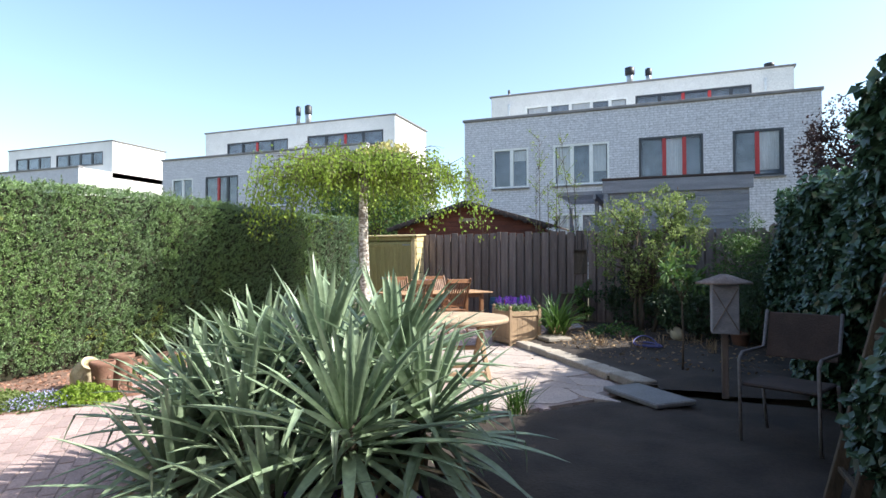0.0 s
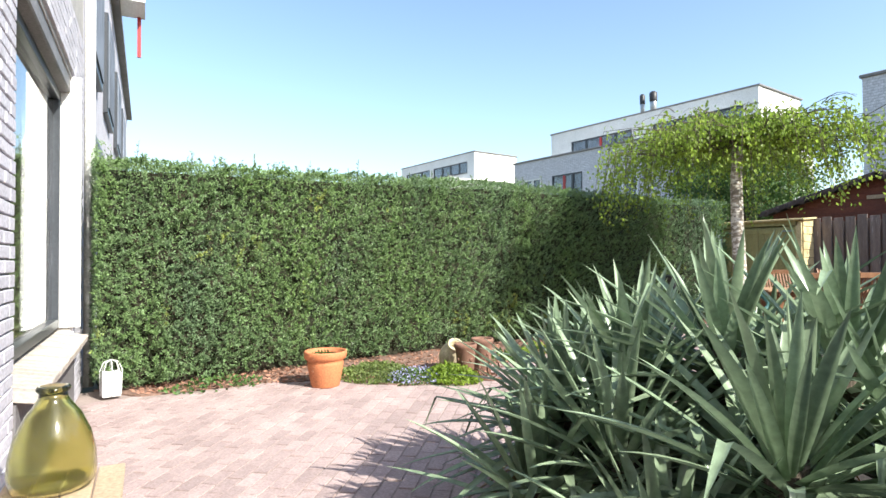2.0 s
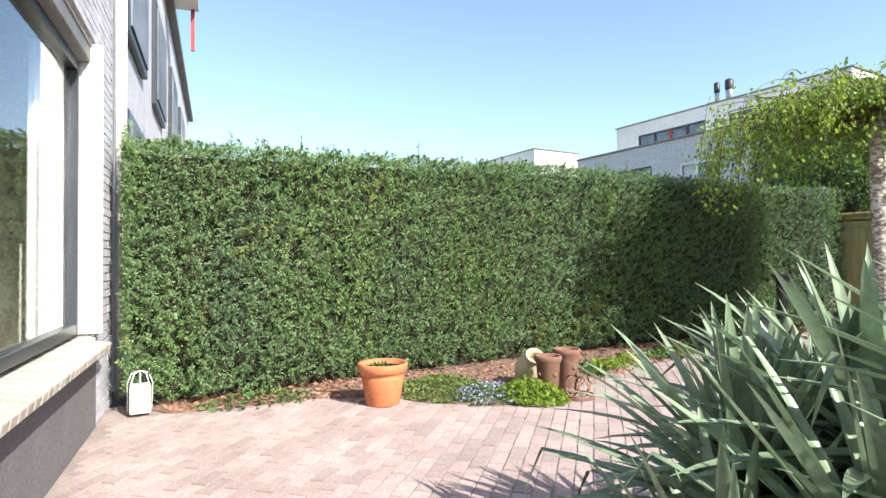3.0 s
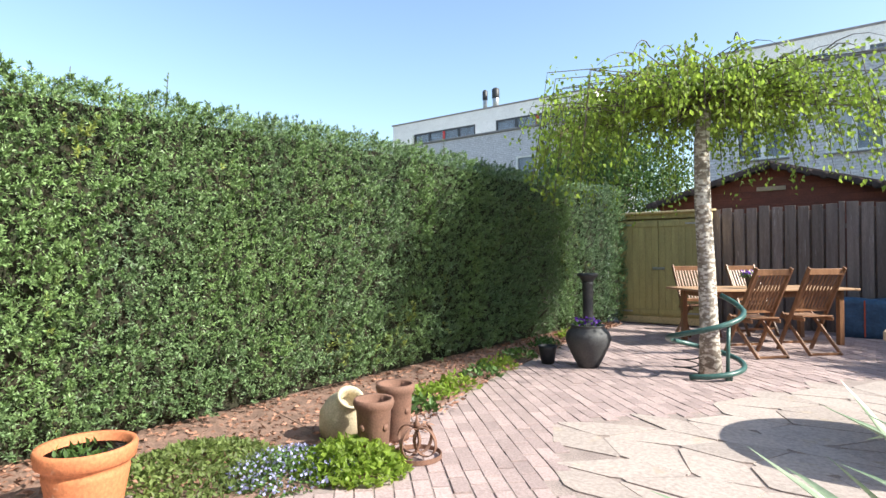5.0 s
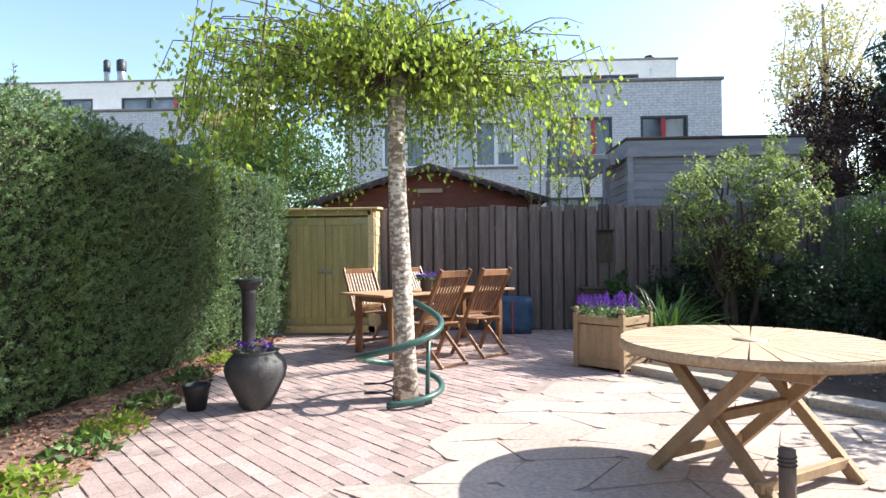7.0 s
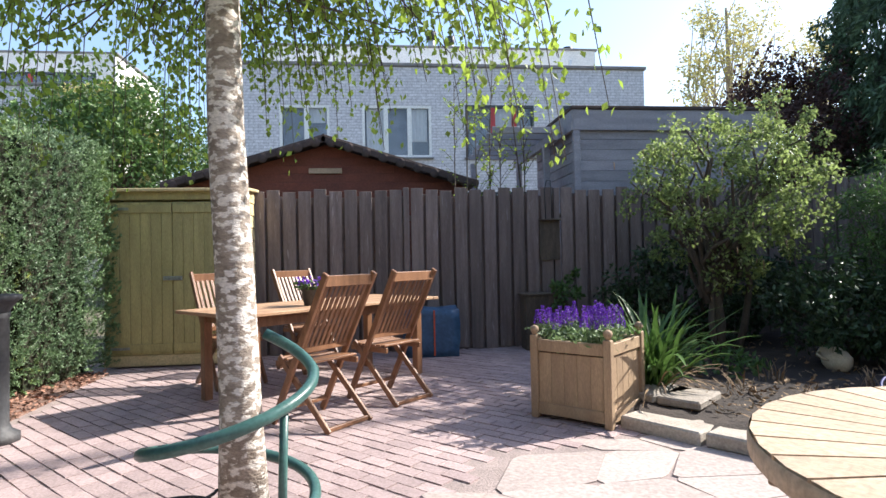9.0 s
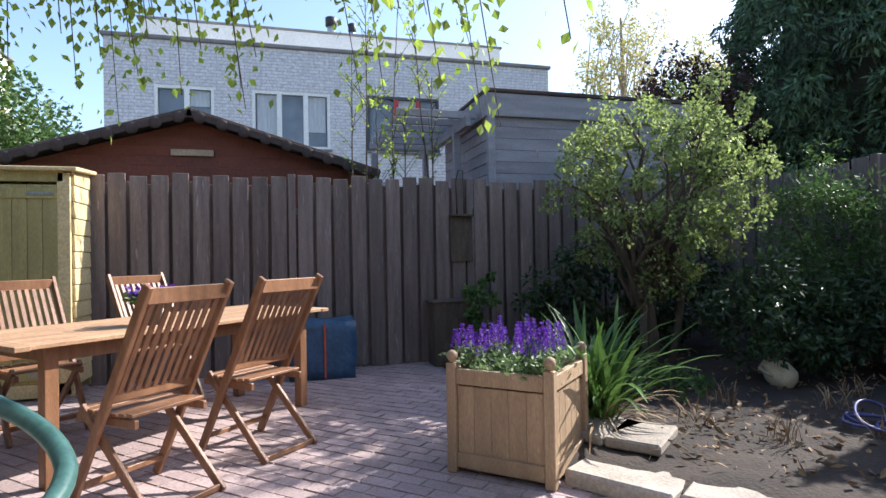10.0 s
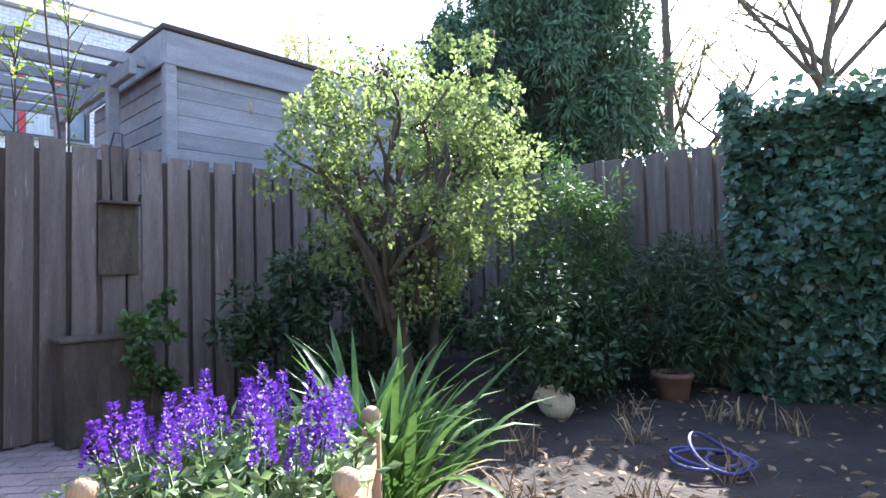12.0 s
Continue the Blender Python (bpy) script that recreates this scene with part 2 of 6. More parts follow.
def tube(points, radii, segs=8, bm=None):
    """A round tube along points."""
    bm = bm or bmesh.new()
    pts = [Vector(p) for p in points]
    if not hasattr(radii, "__len__"):
        radii = [radii] * len(pts)
    rings, side = [], None
    for i, p in enumerate(pts):
        d = (pts[min(i + 1, len(pts) - 1)] - pts[max(i - 1, 0)]).normalized()
        side = (side - d * side.dot(d)).normalized() if side else d.orthogonal().normalized()
        up = d.cross(side)
        rings.append([bm.verts.new(p + (side * math.cos(a) + up * math.sin(a)) * radii[i]) for a in (2 * math.pi * k / segs for k in range(segs))])
    for a, b in zip(rings, rings[1:]):
        for k in range(segs):
            f = bm.faces.new((a[k], a[(k + 1) % segs], b[(k + 1) % segs], b[k]))
            f.smooth = True
    bm.faces.new(list(reversed(rings[0]))); bm.faces.new(rings[-1])
    return bm


def part(name, bm, material, parent=None, label="", at=None):
    """Links a bmesh as one mesh object under a thing or a part."""
    me = bpy.data.meshes.new(name)
    bm.normal_update()
    bm.to_mesh(me)
    bm.free()
    me.materials.append(material)
    ob = new(name, me)
    if at is not None:
        ob.matrix_basis = at
    if parent is not None:
        ob.parent = parent
    if label:
        ob["label"] = label
    return ob


def share(name, ob, parent, at):
    """Another object on the same mesh."""
    o = new(name, ob.data)
    o.matrix_basis = at
    o.parent = parent
    return o


def thing(name, at, label, category, group="", kind=""):
    e = new(name)
    e.matrix_basis = at
    e.empty_display_size = 0.1
    return tagged(e, label, category, group, kind)


def solid(name, bm, material, label, category, kind="", at=None):
    return tagged(part(name, bm, material, at=at), label, category, "", kind)


def numpy_part(name, verts, faces, material, parent=None, label=""):
    me = bpy.data.meshes.new(name)
    me.from_pydata(verts.tolist(), [], faces.tolist())
    me.materials.append(material)
    ob = new(name, me)
    if parent is not None:
        ob.parent = parent
    if label:
        ob["label"] = label
    return ob


rng = np.random.default_rng(7)


def unit(a):
    return a / np.maximum(np.linalg.norm(a, axis=1, keepdims=True), 1e-9)


def leaf_arrays(P, D, length, width, fold=0.15, face=None, loose=0.6):
    """Folded pointed leaves: base P, direction D; with face, their blades turn towards that direction."""
    n = len(P)
    D = unit(D)
    if face is None:
        S = unit(np.cross(D, unit(rng.normal(size=(n, 3)))))
    else:
        S = unit(np.cross(D, np.array(face) + rng.normal(size=(n, 3)) * loose))
    U = np.cross(S, D)
    length, width = np.broadcast_to(length, n)[:, None], np.broadcast_to(width, n)[:, None]
    mid = P + D * length * 0.45
    V = np.stack([P, mid + S * width / 2 + U * width * fold, P + D * length, mid - S * width / 2 + U * width * fold], 1).reshape(-1, 3)
    k = np.arange(n)[:, None] * 4
    F = np.concatenate([k + np.array([[0, 1, 2]]), k + np.array([[0, 2, 3]])], 1).reshape(-1, 3)
    return V, F


def foliage(name, P, D, length, width, material, parent=None, label="", face=None, loose=0.6):
    V, F = leaf_arrays(P, D, length, width, face=face, loose=loose)
    return numpy_part(name, V, F, material, parent, label)


def clumps(centres, radii, per, droop=0.0, flat=1.0):
    """Points and outward directions on uneven clumps."""
    C = np.repeat(np.asarray(centres), per, 0)
    R = np.repeat(np.asarray(radii), per, 0)
    d = unit(rng.normal(size=C.shape))
    r = R * rng.uniform(0.25, 1.0, len(C)) ** 0.6
    P = C + d * r[:, None] * np.array([1, 1, flat])
    D = unit(d + rng.normal(size=d.shape) * 0.7 - np.array([0, 0, droop]))
    return P, D


def limb(start, direction, length, r0, bends=5, wander=0.25, lift=0.0, r1=0.3):
    pts, d, p = [Vector(start)], Vector(direction).normalized(), Vector(start)
    for i in range(bends):
        d = (d + Vector(rng.normal(size=3)) * wander + Vector((0, 0, lift))).normalized()
        p = p + d * (length / bends)
        pts.append(p.copy())
    return pts, [r0 * (1 - (1 - r1) * i / bends) for i in range(bends + 1)]


# ---- large structure ----
def slab(name, poly, z0, z1, material, label, category, kind="structure"):
    bm = bmesh.new()
    top = [bm.verts.new((x, y, z1)) for x, y in poly]
    low = [bm.verts.new((x, y, z0)) for x, y in poly]
    bm.faces.new(top)
    bm.faces.new(list(reversed(low)))
    for i in range(len(poly)):
        j = (i + 1) % len(poly)
        bm.faces.new((top[j], top[i], low[i], low[j]))
    bmesh.ops.recalc_face_normals(bm, faces=bm.faces)
    return solid(name, bm, material, label, category, kind)


ground = solid("ground", box((900, 900, 0.2), (0, 60, -0.17)), M["ground"], "bare brownish ground reaching far beyond the gardens", "ground", "structure")
slab("pavement", [(-2.7, -0.6), (7.0, -1.4), (7.0, 1.9), (3.1, 2.0), (2.9, 4.8), (4.2, 6.3), (2.2, 8.95), (2.45, 12.5), (-2.75, 12.5)], -0.15, -0.006,
     M["joint"], "sandy brown jointing bed under the garden paving", "pavement")


def soil_patch(name, poly, z, label):
    """A lumpy bed filling the polygon."""
    xs, ys = [p[0] for p in poly], [p[1] for p in poly]
    step = 0.11

    def inside(x, y):
        c = False
        for i in range(len(poly)):
            (x1, y1), (x2, y2) = poly[i], poly[i - 1]
            if (y1 > y) != (y2 > y) and x < (x2 - x1) * (y - y1) / (y2 - y1) + x1:
                c = not c
        return c

    def rim(x, y):
        p, d = Vector((x, y)), 9.0
        for i in range(len(poly)):
            a, b = Vector(poly[i - 1]), Vector(poly[i])
            k = max(0.0, min(1.0, (p - a).dot(b - a) / (b - a).length_squared))
            d = min(d, (p - a.lerp(b, k)).length)
        return d
    bm = bmesh.new()
    grid = {}
    nx, ny = int((max(xs) - min(xs)) / step) + 2, int((max(ys) - min(ys)) / step) + 2
    for i in range(nx):
        for j in range(ny):
            x, y = min(xs) + i * step, min(ys) + j * step
            if inside(x, y):
                h = noise.noise(Vector((x * 2.2, y * 2.2, 3))) * 0.035 + noise.noise(Vector((x * 8, y * 8, 5))) * 0.02
                f = min(1.0, rim(x, y) / 0.3)
                grid[i, j] = bm.verts.new((x, y, z + h * f - 0.05 * (1 - f)))
    for (i, j), v in grid.items():
        q = [grid.get(k) for k in ((i, j), (i + 1, j), (i + 1, j + 1), (i, j + 1))]
        if all(q):
            f = bm.faces.new(q)
            f.smooth = True
    return solid(name, bm, M["soil"], label, "soil", "structure")


NORTH_BED = [(2.1, 8.94), (4.04, 6.26), (6.4, 5.9), (6.4, 12.5), (2.42, 12.5)]
SOUTH_BED = [(1.55, 2.6), (2.4, 1.95), (6.4, 1.8), (6.4, 6.2), (4.2, 6.3), (2.9, 4.85), (1.9, 4.7)]
soil_patch("soil", NORTH_BED, 0.085, "dark garden soil with dry litter in a raised bed")
soil_patch("soil", SOUTH_BED, 0.015, "dark shaded garden soil round a large yucca")
MULCH = [(-2.75, 4.5), (-1.5, 4.2), (-1.45, 5.2), (-1.7, 6.4), (-1.85, 7.4), (-2.1, 9.0), (-2.25, 11.6), (-2.75, 11.8)]
slab("soil", MULCH, -0.05, 0.012, M["mulch"], "reddish bark mulch strip along the hedge foot", "soil")
slab("soil", [(-2.75, 0.9), (-2.2, 1.2), (-2.05, 2.4), (-1.75, 3.0), (-1.15, 3.35), (-0.8, 4.1), (-1.5, 4.22), (-2.75, 4.5)], -0.05, 0.008, M["mulch"],
     "reddish mulch with low plants along the hedge foot", "soil")

# ---- own house ----
HOUSE = pose(0, 0.37, 0, 0, 0, -8.4)


def wall_run(bm, u0, u1, z0, z1, thick=0.28, v=0.0):
    quad_box(bm, (u1 - u0, thick, z1 - z0), pose((u0 + u1) / 2, v - thick / 2, (z0 + z1) / 2))


W0, W1, WZ0, WZ1 = -2.1, 0.37, 0.67, 2.8
D0, D1, DZ = 3.7, 5.2, 2.25
bm = bmesh.new()
wall_run(bm, -3.0, W0, 0, 6.2); wall_run(bm, W0, W1, 0, WZ0 - 0.08); wall_run(bm, W0, W1, WZ1, 6.2)
wall_run(bm, W1, D0, 0, 6.2); wall_run(bm, D0, D1, DZ, 6.2); wall_run(bm, D1, 7.2, 0, 6.2)
wall_house = solid("wall_house", bm, M["mortar"], "pale brick garden wall of the house with recessed joints", "wall", "structure", HOUSE)
bm = bmesh.new()
quad_box(bm, (10.4, 0.1, 6.2), pose(2.0, -5.0, 3.1)); quad_box(bm, (0.1, 4.7, 6.2), pose(-3.1, -2.6, 3.1)); quad_box(bm, (0.1, 4.7, 6.2), pose(7.1, -2.6, 3.1))
solid("wall_back", bm, M["white_wall"], "plain white inner walls of the house", "wall", "structure", HOUSE)
solid("ceiling", box((10.4, 5.2, 0.12), (2.0, -2.6, 6.3)), M["white_wall"], "flat white ceiling and roof slab of the house", "ceiling", "structure", HOUSE)
solid("floor", box((10.1, 4.6, 0.1), (2.0, -2.6, -0.04)), M["pale"], "plain wooden floor inside the house", "floor", "structure", HOUSE)
# the dark grey includes the shade the sill throws on the wall below
solid("plinth", box((W1 - W0, 0.02, WZ0 - 0.1), ((W0 + W1) / 2, 0.018, (WZ0 - 0.1) / 2)), M["plinth"], "smooth dark grey panel under the window, painted with the sill's shade", "wall", "structure", HOUSE)

# bricks of the garden wall: the stretch beside the window as pieces, the rest joined
brick_bm = box((0.207, 0.03, 0.056), bevel=0.004)
first = part("brick", brick_bm, M["brick"], wall_house, at=pose(W1 + 0.11, 0.004, 0.034))
rest_v, rest_f = [], []
count = 0
for row in range(51):
    z = 0.034 + row * 0.066
    for k in range(-15, 36):
        u0 = W1 + 0.003 + (k + (0.5 if row % 2 else 0.0)) * 0.215
        u1 = u0 + 0.207
        lo, hi = u0, u1
        if u1 <= -3.0 or u0 >= 7.2:
            continue
        if WZ0 - 0.1 < z < WZ1 + 0.03 or z < WZ0:
            if W0 < hi and lo < W1:
                if lo < W0:
                    hi = W0
                elif hi > W1:
                    lo = W1
                else:
                    continue
        if z < DZ and D0 < hi and lo < D1:
            if lo < D0:
                hi = D0
            elif hi > D1:
                lo = D1
            else:
                continue
        if hi - lo < 0.03:
            continue
        out = 0.004 + random.uniform(-0.002, 0.002)
        if hi - lo > 0.2 and W1 <= lo < 2.0 and z < 2.5 and count < 290:
            if count:
                share("brick", first, wall_house, pose((lo + hi) / 2, out, z, 0, random.uniform(-0.5, 0.5), 0))
            else:
                first.matrix_basis = pose((lo + hi) / 2, out, z)
            count += 1
            continue
        b = len(rest_v) 
        y1 = out + 0.015
        rest_v += [(lo, -0.01, z - 0.028), (hi, -0.01, z - 0.028), (hi, -0.01, z + 0.028), (lo, -0.01, z + 0.028),
                   (lo, y1, z - 0.028), (hi, y1, z - 0.028), (hi, y1, z + 0.028), (lo, y1, z + 0.028)]
        rest_f += [(b + 4, b + 7, b + 6, b + 5), (b, b + 1, b + 5, b + 4), (b + 3, b + 7, b + 6, b + 2), (b, b + 4, b + 7, b + 3), (b + 1, b + 2, b + 6, b + 5)]
me = bpy.data.meshes.new("brickwork")
me.from_pydata(rest_v, [], rest_f)
me.materials.append(M["brick"])
bw = new("brickwork", me)
bw.parent = wall_house
tagged(bw, kind="stuff")


def window_unit(name, m, w, h, frame_mat, label, bars=(), frame=0.07, depth=0.08, pane_bars=None, curtain=False):
    """A window: outer frame, mullions, one pane to each light; faces -y."""
    t = tagged(new(name), label, "window", "", "structure")
    t.matrix_basis = m
    bm = bmesh.new()
    for sx in (-1, 1):
        quad_box(bm, (frame, depth, h), pose(sx * (w - frame) / 2, 0, h / 2), 0.006)
    for z in (frame / 2, h - frame / 2):
        quad_box(bm, (w - 2 * frame, depth * 0.98, frame), pose(0, 0, z), 0.006)
    part("window_frame", bm, frame_mat, t)
    xs = [-w / 2 + frame] + [b for b in bars] + [w / 2 - frame]
    for i, b in enumerate(bars):
        pm = pane_bars[i] if pane_bars else frame_mat
        part("mullion", box((frame * 0.9, depth * 0.96, h - 2 * frame), (b, 0, h / 2), bevel=0.005), pm, t)
    for a, b in zip(xs, xs[1:]):
        p = part("pane", box((b - a, 0.012, h - 2 * frame), ((a + b) / 2, 0.01, h / 2)), M["pane"], t)
        p.visible_shadow = False
    return t


# big garden window of the house
tw = W1 - W0
wu = window_unit("window_1", HOUSE @ pose((W0 + W1) / 2, -0.12, WZ0 + 0.02, 0, 0, 180), tw, WZ1 - WZ0 - 0.14, M["dark_frame"],
                 "large garden window in a dark frame with white blinds", frame=0.075)
part("blind", box((0.4, 0.05, 1.95), (0.92, 0.14, 1.0), bevel=0.01), M["curtain"], wu, "white vertical blind")
part("jamb", box((0.03, 0.2, WZ1 - WZ0), (tw / 2 - 0.012, -0.09, (WZ1 - WZ0) / 2)), M["white"], wu, "white painted reveal")
part("shutter_box", box((tw, 0.12, 0.13), (0, -0.05, WZ1 - WZ0 - 0.075), bevel=0.01), M["roof"], wu, "grey shutter box")
solid("room_back", box((tw + 1.2, 0.04, 2.9), ((W0 + W1) / 2, -1.9, 1.5)), M["room"], "flat panel painted as a dim room with bluish sky tint", "wall", "structure", HOUSE)
sill = tagged(thing("sill", HOUSE, "row of pale bricks laid sloping as window sill", "window sill", kind="structure"))
for i in range(23):
    u = W0 + 0.055 + i * (tw - 0.11) / 22
    part("sill_brick", box((0.1, 0.3, 0.055), (u, -0.02, WZ0 - 0.055), (-10, 0, 0), 0.005), M["sill"], sill)

# garden door: an open frame
door = tagged(thing("door_1", HOUSE, "open white-framed garden door of the house", "door", kind="structure"))
bm = bmesh.new()
for u in (D0 + 0.04, D1 - 0.04):
    quad_box(bm, (0.08, 0.1, DZ), pose(u, -0.17, DZ / 2), 0.006)
quad_box(bm, (D1 - D0 - 0.16, 0.1, 0.08), pose((D0 + D1) / 2, -0.17, DZ - 0.04), 0.006)
part("door_frame", bm, M["white"], door)
part("threshold", box((D1 - D0, 0.3, 0.03), ((D0 + D1) / 2, -0.14, 0.012), bevel=0.006), M["kerb"], door)

# neighbours' facade going on beyond the hedge
nb = thing("neighbour_house", HOUSE, "pale brick neighbouring house with dark windows and white drainpipe", "house")
part("wall", box((16.0, 5.0, 6.2), (-11.15, -2.55, 3.1)), M["brick"], nb)
part("roof", box((16.2, 5.2, 0.14), (-11.15, -2.5, 6.3), bevel=0.01), M["roof"], nb)
for u, z0, h in ((-4.7, 0.7, 2.1), (-4.7, 3.6, 1.6), (-7.6, 3.6, 1.6), (-10.8, 3.6, 1.6), (-14, 3.6, 1.6)):
    w = part("window", box((1.7, 0.1, h), (u, -0.03, z0 + h / 2), bevel=0.01), M["dark_frame"], nb)
    # opaque pane, painted with room dimness and sky tint
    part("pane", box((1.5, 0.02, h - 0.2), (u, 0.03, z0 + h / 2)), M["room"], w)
part("drainpipe", tube([(-3.02, 0.06, 0), (-3.02, 0.06, 6.2)], 0.05, 10), M["white"], nb, "white drainpipe")
for z in (6.3,):
    part("balcony_slab", box((0.9, 0.5, 0.05), (-9.2, 0.28, z)), M["white"], nb, "white balcony slab")
for u in (-9.6,):
    part("balcony_post", box((0.07, 0.07, 0.85), (u, 0.42, 5.88)), M["red_frame"], nb, "red painted balcony post")

# ---- buildings behind ----
fb = mat("far_pale_brick", (0.60, 0.59, 0.60), (0.55, 0.54, 0.55), 0.85, 0.8, 14, 0.0)
nt = fb.node_tree
bt = nt.nodes.new("ShaderNodeTexBrick")
bt.inputs["Color1"].default_value, bt.inputs["Color2"].default_value, bt.inputs["Mortar"].default_value = (0.64, 0.63, 0.66, 1), (0.57, 0.56, 0.59, 1), (0.44, 0.43, 0.46, 1)
bt.inputs["Scale"].default_value, bt.inputs["Brick Width"].default_value, bt.inputs["Row Height"].default_value, bt.inputs["Mortar Size"].default_value = 1.0, 0.32, 0.10, 0.012
tc, mp = nt.nodes.new("ShaderNodeTexCoord"), nt.nodes.new("ShaderNodeMapping")
mp.inputs["Rotation"].default_value = (radians(-90), 0, 0)
nt.links.new(tc.outputs["Object"], mp.inputs[0]); nt.links.new(mp.outputs[0], bt.inputs[0])
hs = [n for n in nt.nodes if n.type == "HUE_SAT"][0]
nt.links.new(bt.outputs["Color"], hs.inputs["Color"])
bpn = nt.nodes.new("ShaderNodeBump"); bpn.inputs["Strength"].default_value = 0.4
nt.links.new(bt.outputs["Color"], bpn.inputs["Height"]); nt.links.new(bpn.outputs[0], nt.nodes["Principled BSDF"].inputs["Normal"])
M["far_brick"] = fb
RF, DF, WF = M["red_frame"], M["dark_frame"], M["white"]


def far_window(parent, x0, x1, z0, z1, frame_mat, bars=(), bar_mats=None, lights=None, y=0.0):
    """A window set 10 cm back in an opening: frame, mullions, panes, curtain or painted dim-room panel behind."""
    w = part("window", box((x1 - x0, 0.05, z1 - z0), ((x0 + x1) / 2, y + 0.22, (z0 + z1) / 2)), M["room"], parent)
    bm = bmesh.new()
    f = 0.09
    for x in (x0 + f / 2, x1 - f / 2):
        quad_box(bm, (f, 0.1, z1 - z0), pose(x, y + 0.06, (z0 + z1) / 2))
    for z in (z0 + f / 2, z1 - f / 2):
        quad_box(bm, (x1 - x0 - 2 * f, 0.098, f), pose((x0 + x1) / 2, y + 0.06, z))
    part("window_frame", bm, frame_mat, w)
    for i, b in enumerate(bars):
        part("mullion", box((0.15, 0.094, z1 - z0 - 2 * f), (b, y + 0.06, (z0 + z1) / 2)), bar_mats[i] if bar_mats else frame_mat, w)
    xs = [x0 + f, *bars, x1 - f]
    for i, (a, b) in enumerate(zip(xs, xs[1:])):
        p = part("pane", box((b - a - 0.06, 0.01, z1 - z0 - 2 * f), ((a + b) / 2, y + 0.07, (z0 + z1) / 2)), M["pane"], w)
        p.visible_shadow = False
        if lights and lights[i]:
            part("curtain", box((b - a - 0.1, 0.03, (z1 - z0 - 2 * f) * lights[i]), ((a + b) / 2, y + 0.17, z1 - f - (z1 - z0 - 2 * f) * lights[i] / 2)), M["curtain"], w)
    part("sill", box((x1 - x0 + 0.1, 0.14, 0.06), ((x0 + x1) / 2, y - 0.04, z0 - 0.03), bevel=0.01), M["roof"], w)
    return w


def holed_front(x0, x1, z0, z1, holes, thick=0.3):
    """A front wall in a plane of y = 0 with openings through it, as one connected shell."""
    bm = bmesh.new()
    xs = sorted({x0, x1, *[h[0] for h in holes], *[h[1] for h in holes]})
    zs = sorted({z0, z1, *[h[2] for h in holes], *[h[3] for h in holes]})
    grid = {(i, k, d): bm.verts.new((x, d * thick, z)) for i, x in enumerate(xs) for k, z in enumerate(zs) for d in (0, 1)}

    def filled(i, k):
        if not (0 <= i < len(xs) - 1 and 0 <= k < len(zs) - 1):
            return False
        x, z = (xs[i] + xs[i + 1]) / 2, (zs[k] + zs[k + 1]) / 2
        return not any(h[0] < x < h[1] and h[2] < z < h[3] for h in holes)
    for i in range(len(xs) - 1):
        for k in range(len(zs) - 1):
            if not filled(i, k):
                continue
            q = [(i, k), (i + 1, k), (i + 1, k + 1), (i, k + 1)]
            bm.faces.new([grid[(*c, 0)] for c in q])
            bm.faces.new([grid[(*c, 1)] for c in reversed(q)])
            for (c, e), (di, dk) in zip(zip(q, q[1:] + q[:1]), ((0, -1), (1, 0), (0, 1), (-1, 0))):
                if not filled(i + di, k + dk):
                    bm.faces.new((grid[(*e, 0)], grid[(*c, 0)], grid[(*c, 1)], grid[(*e, 1)]))
    for v in [v for v in bm.verts if not v.link_faces]:
        bm.verts.remove(v)
    bmesh.ops.recalc_face_normals(bm, faces=bm.faces)
    return bm


def terrace_block(x0, x1, yf, zr, yp, zp, wins, top_wins, label, side=True, back=7.0):
    """A row of flat-roofed houses: brick front, parapet, set-back white top storey."""
    b = thing("apartment_building", pose(0, yf, 0), label, "building")
    part("wall", holed_front(x0, x1, 0, zr, [w[:4] for w in wins]), M["far_brick"], b)
    bm = bmesh.new()
    quad_box(bm, (0.3, back + 4.0, zr), pose(x0 + 0.15, 0.3 + (back + 4) / 2, zr / 2))
    quad_box(bm, (0.3, back + 4.0, zr), pose(x1 - 0.15, 0.3 + (back + 4) / 2, zr / 2))
    quad_box(bm, (x1 - x0 - 0.6, back + 3.8, 0.2), pose((x0 + x1) / 2, 0.3 + (back + 4) / 2, zr - 0.4))
    part("side_wall", bm, M["white_wall"], b)
    part("roof_edge", box((x1 - x0 + 0.16, 0.42, 0.12), ((x0 + x1) / 2, 0.13, zr + 0.05), bevel=0.02), M["roof"], b)
    d = yp - yf
    part("top_storey", holed_front(x0, x1, zr - 0.4, zp, [w[:4] for w in top_wins]), M["white_wall"], b).matrix_basis = pose(0, d, 0)
    bm = bmesh.new()
    quad_box(bm, (0.3, back - 1.4, zp - zr + 0.4), pose(x1 - 0.15, d + 0.3 + (back - 1.4) / 2, (zp + zr - 0.4) / 2))
    quad_box(bm, (0.3, back - 1.4, zp - zr + 0.4), pose(x0 + 0.15, d + 0.3 + (back - 1.4) / 2, (zp + zr - 0.4) / 2))
    quad_box(bm, (x1 - x0 - 0.6, back - 1.4, 0.2), pose((x0 + x1) / 2, d + 0.3 + (back - 1.4) / 2, zp - 0.12))
    part("top_side_wall", bm, M["white_wall"], b)
    part("roof", box((x1 - x0 + 0.2, back - 0.9, 0.1), ((x0 + x1) / 2, d + (back - 1.0) / 2, zp + 0.05), bevel=0.02), M["roof"], b)
    for w in wins:
        far_window(b, *w)
    for w in top_wins:
        far_window(b, *w, y=d)
    return b


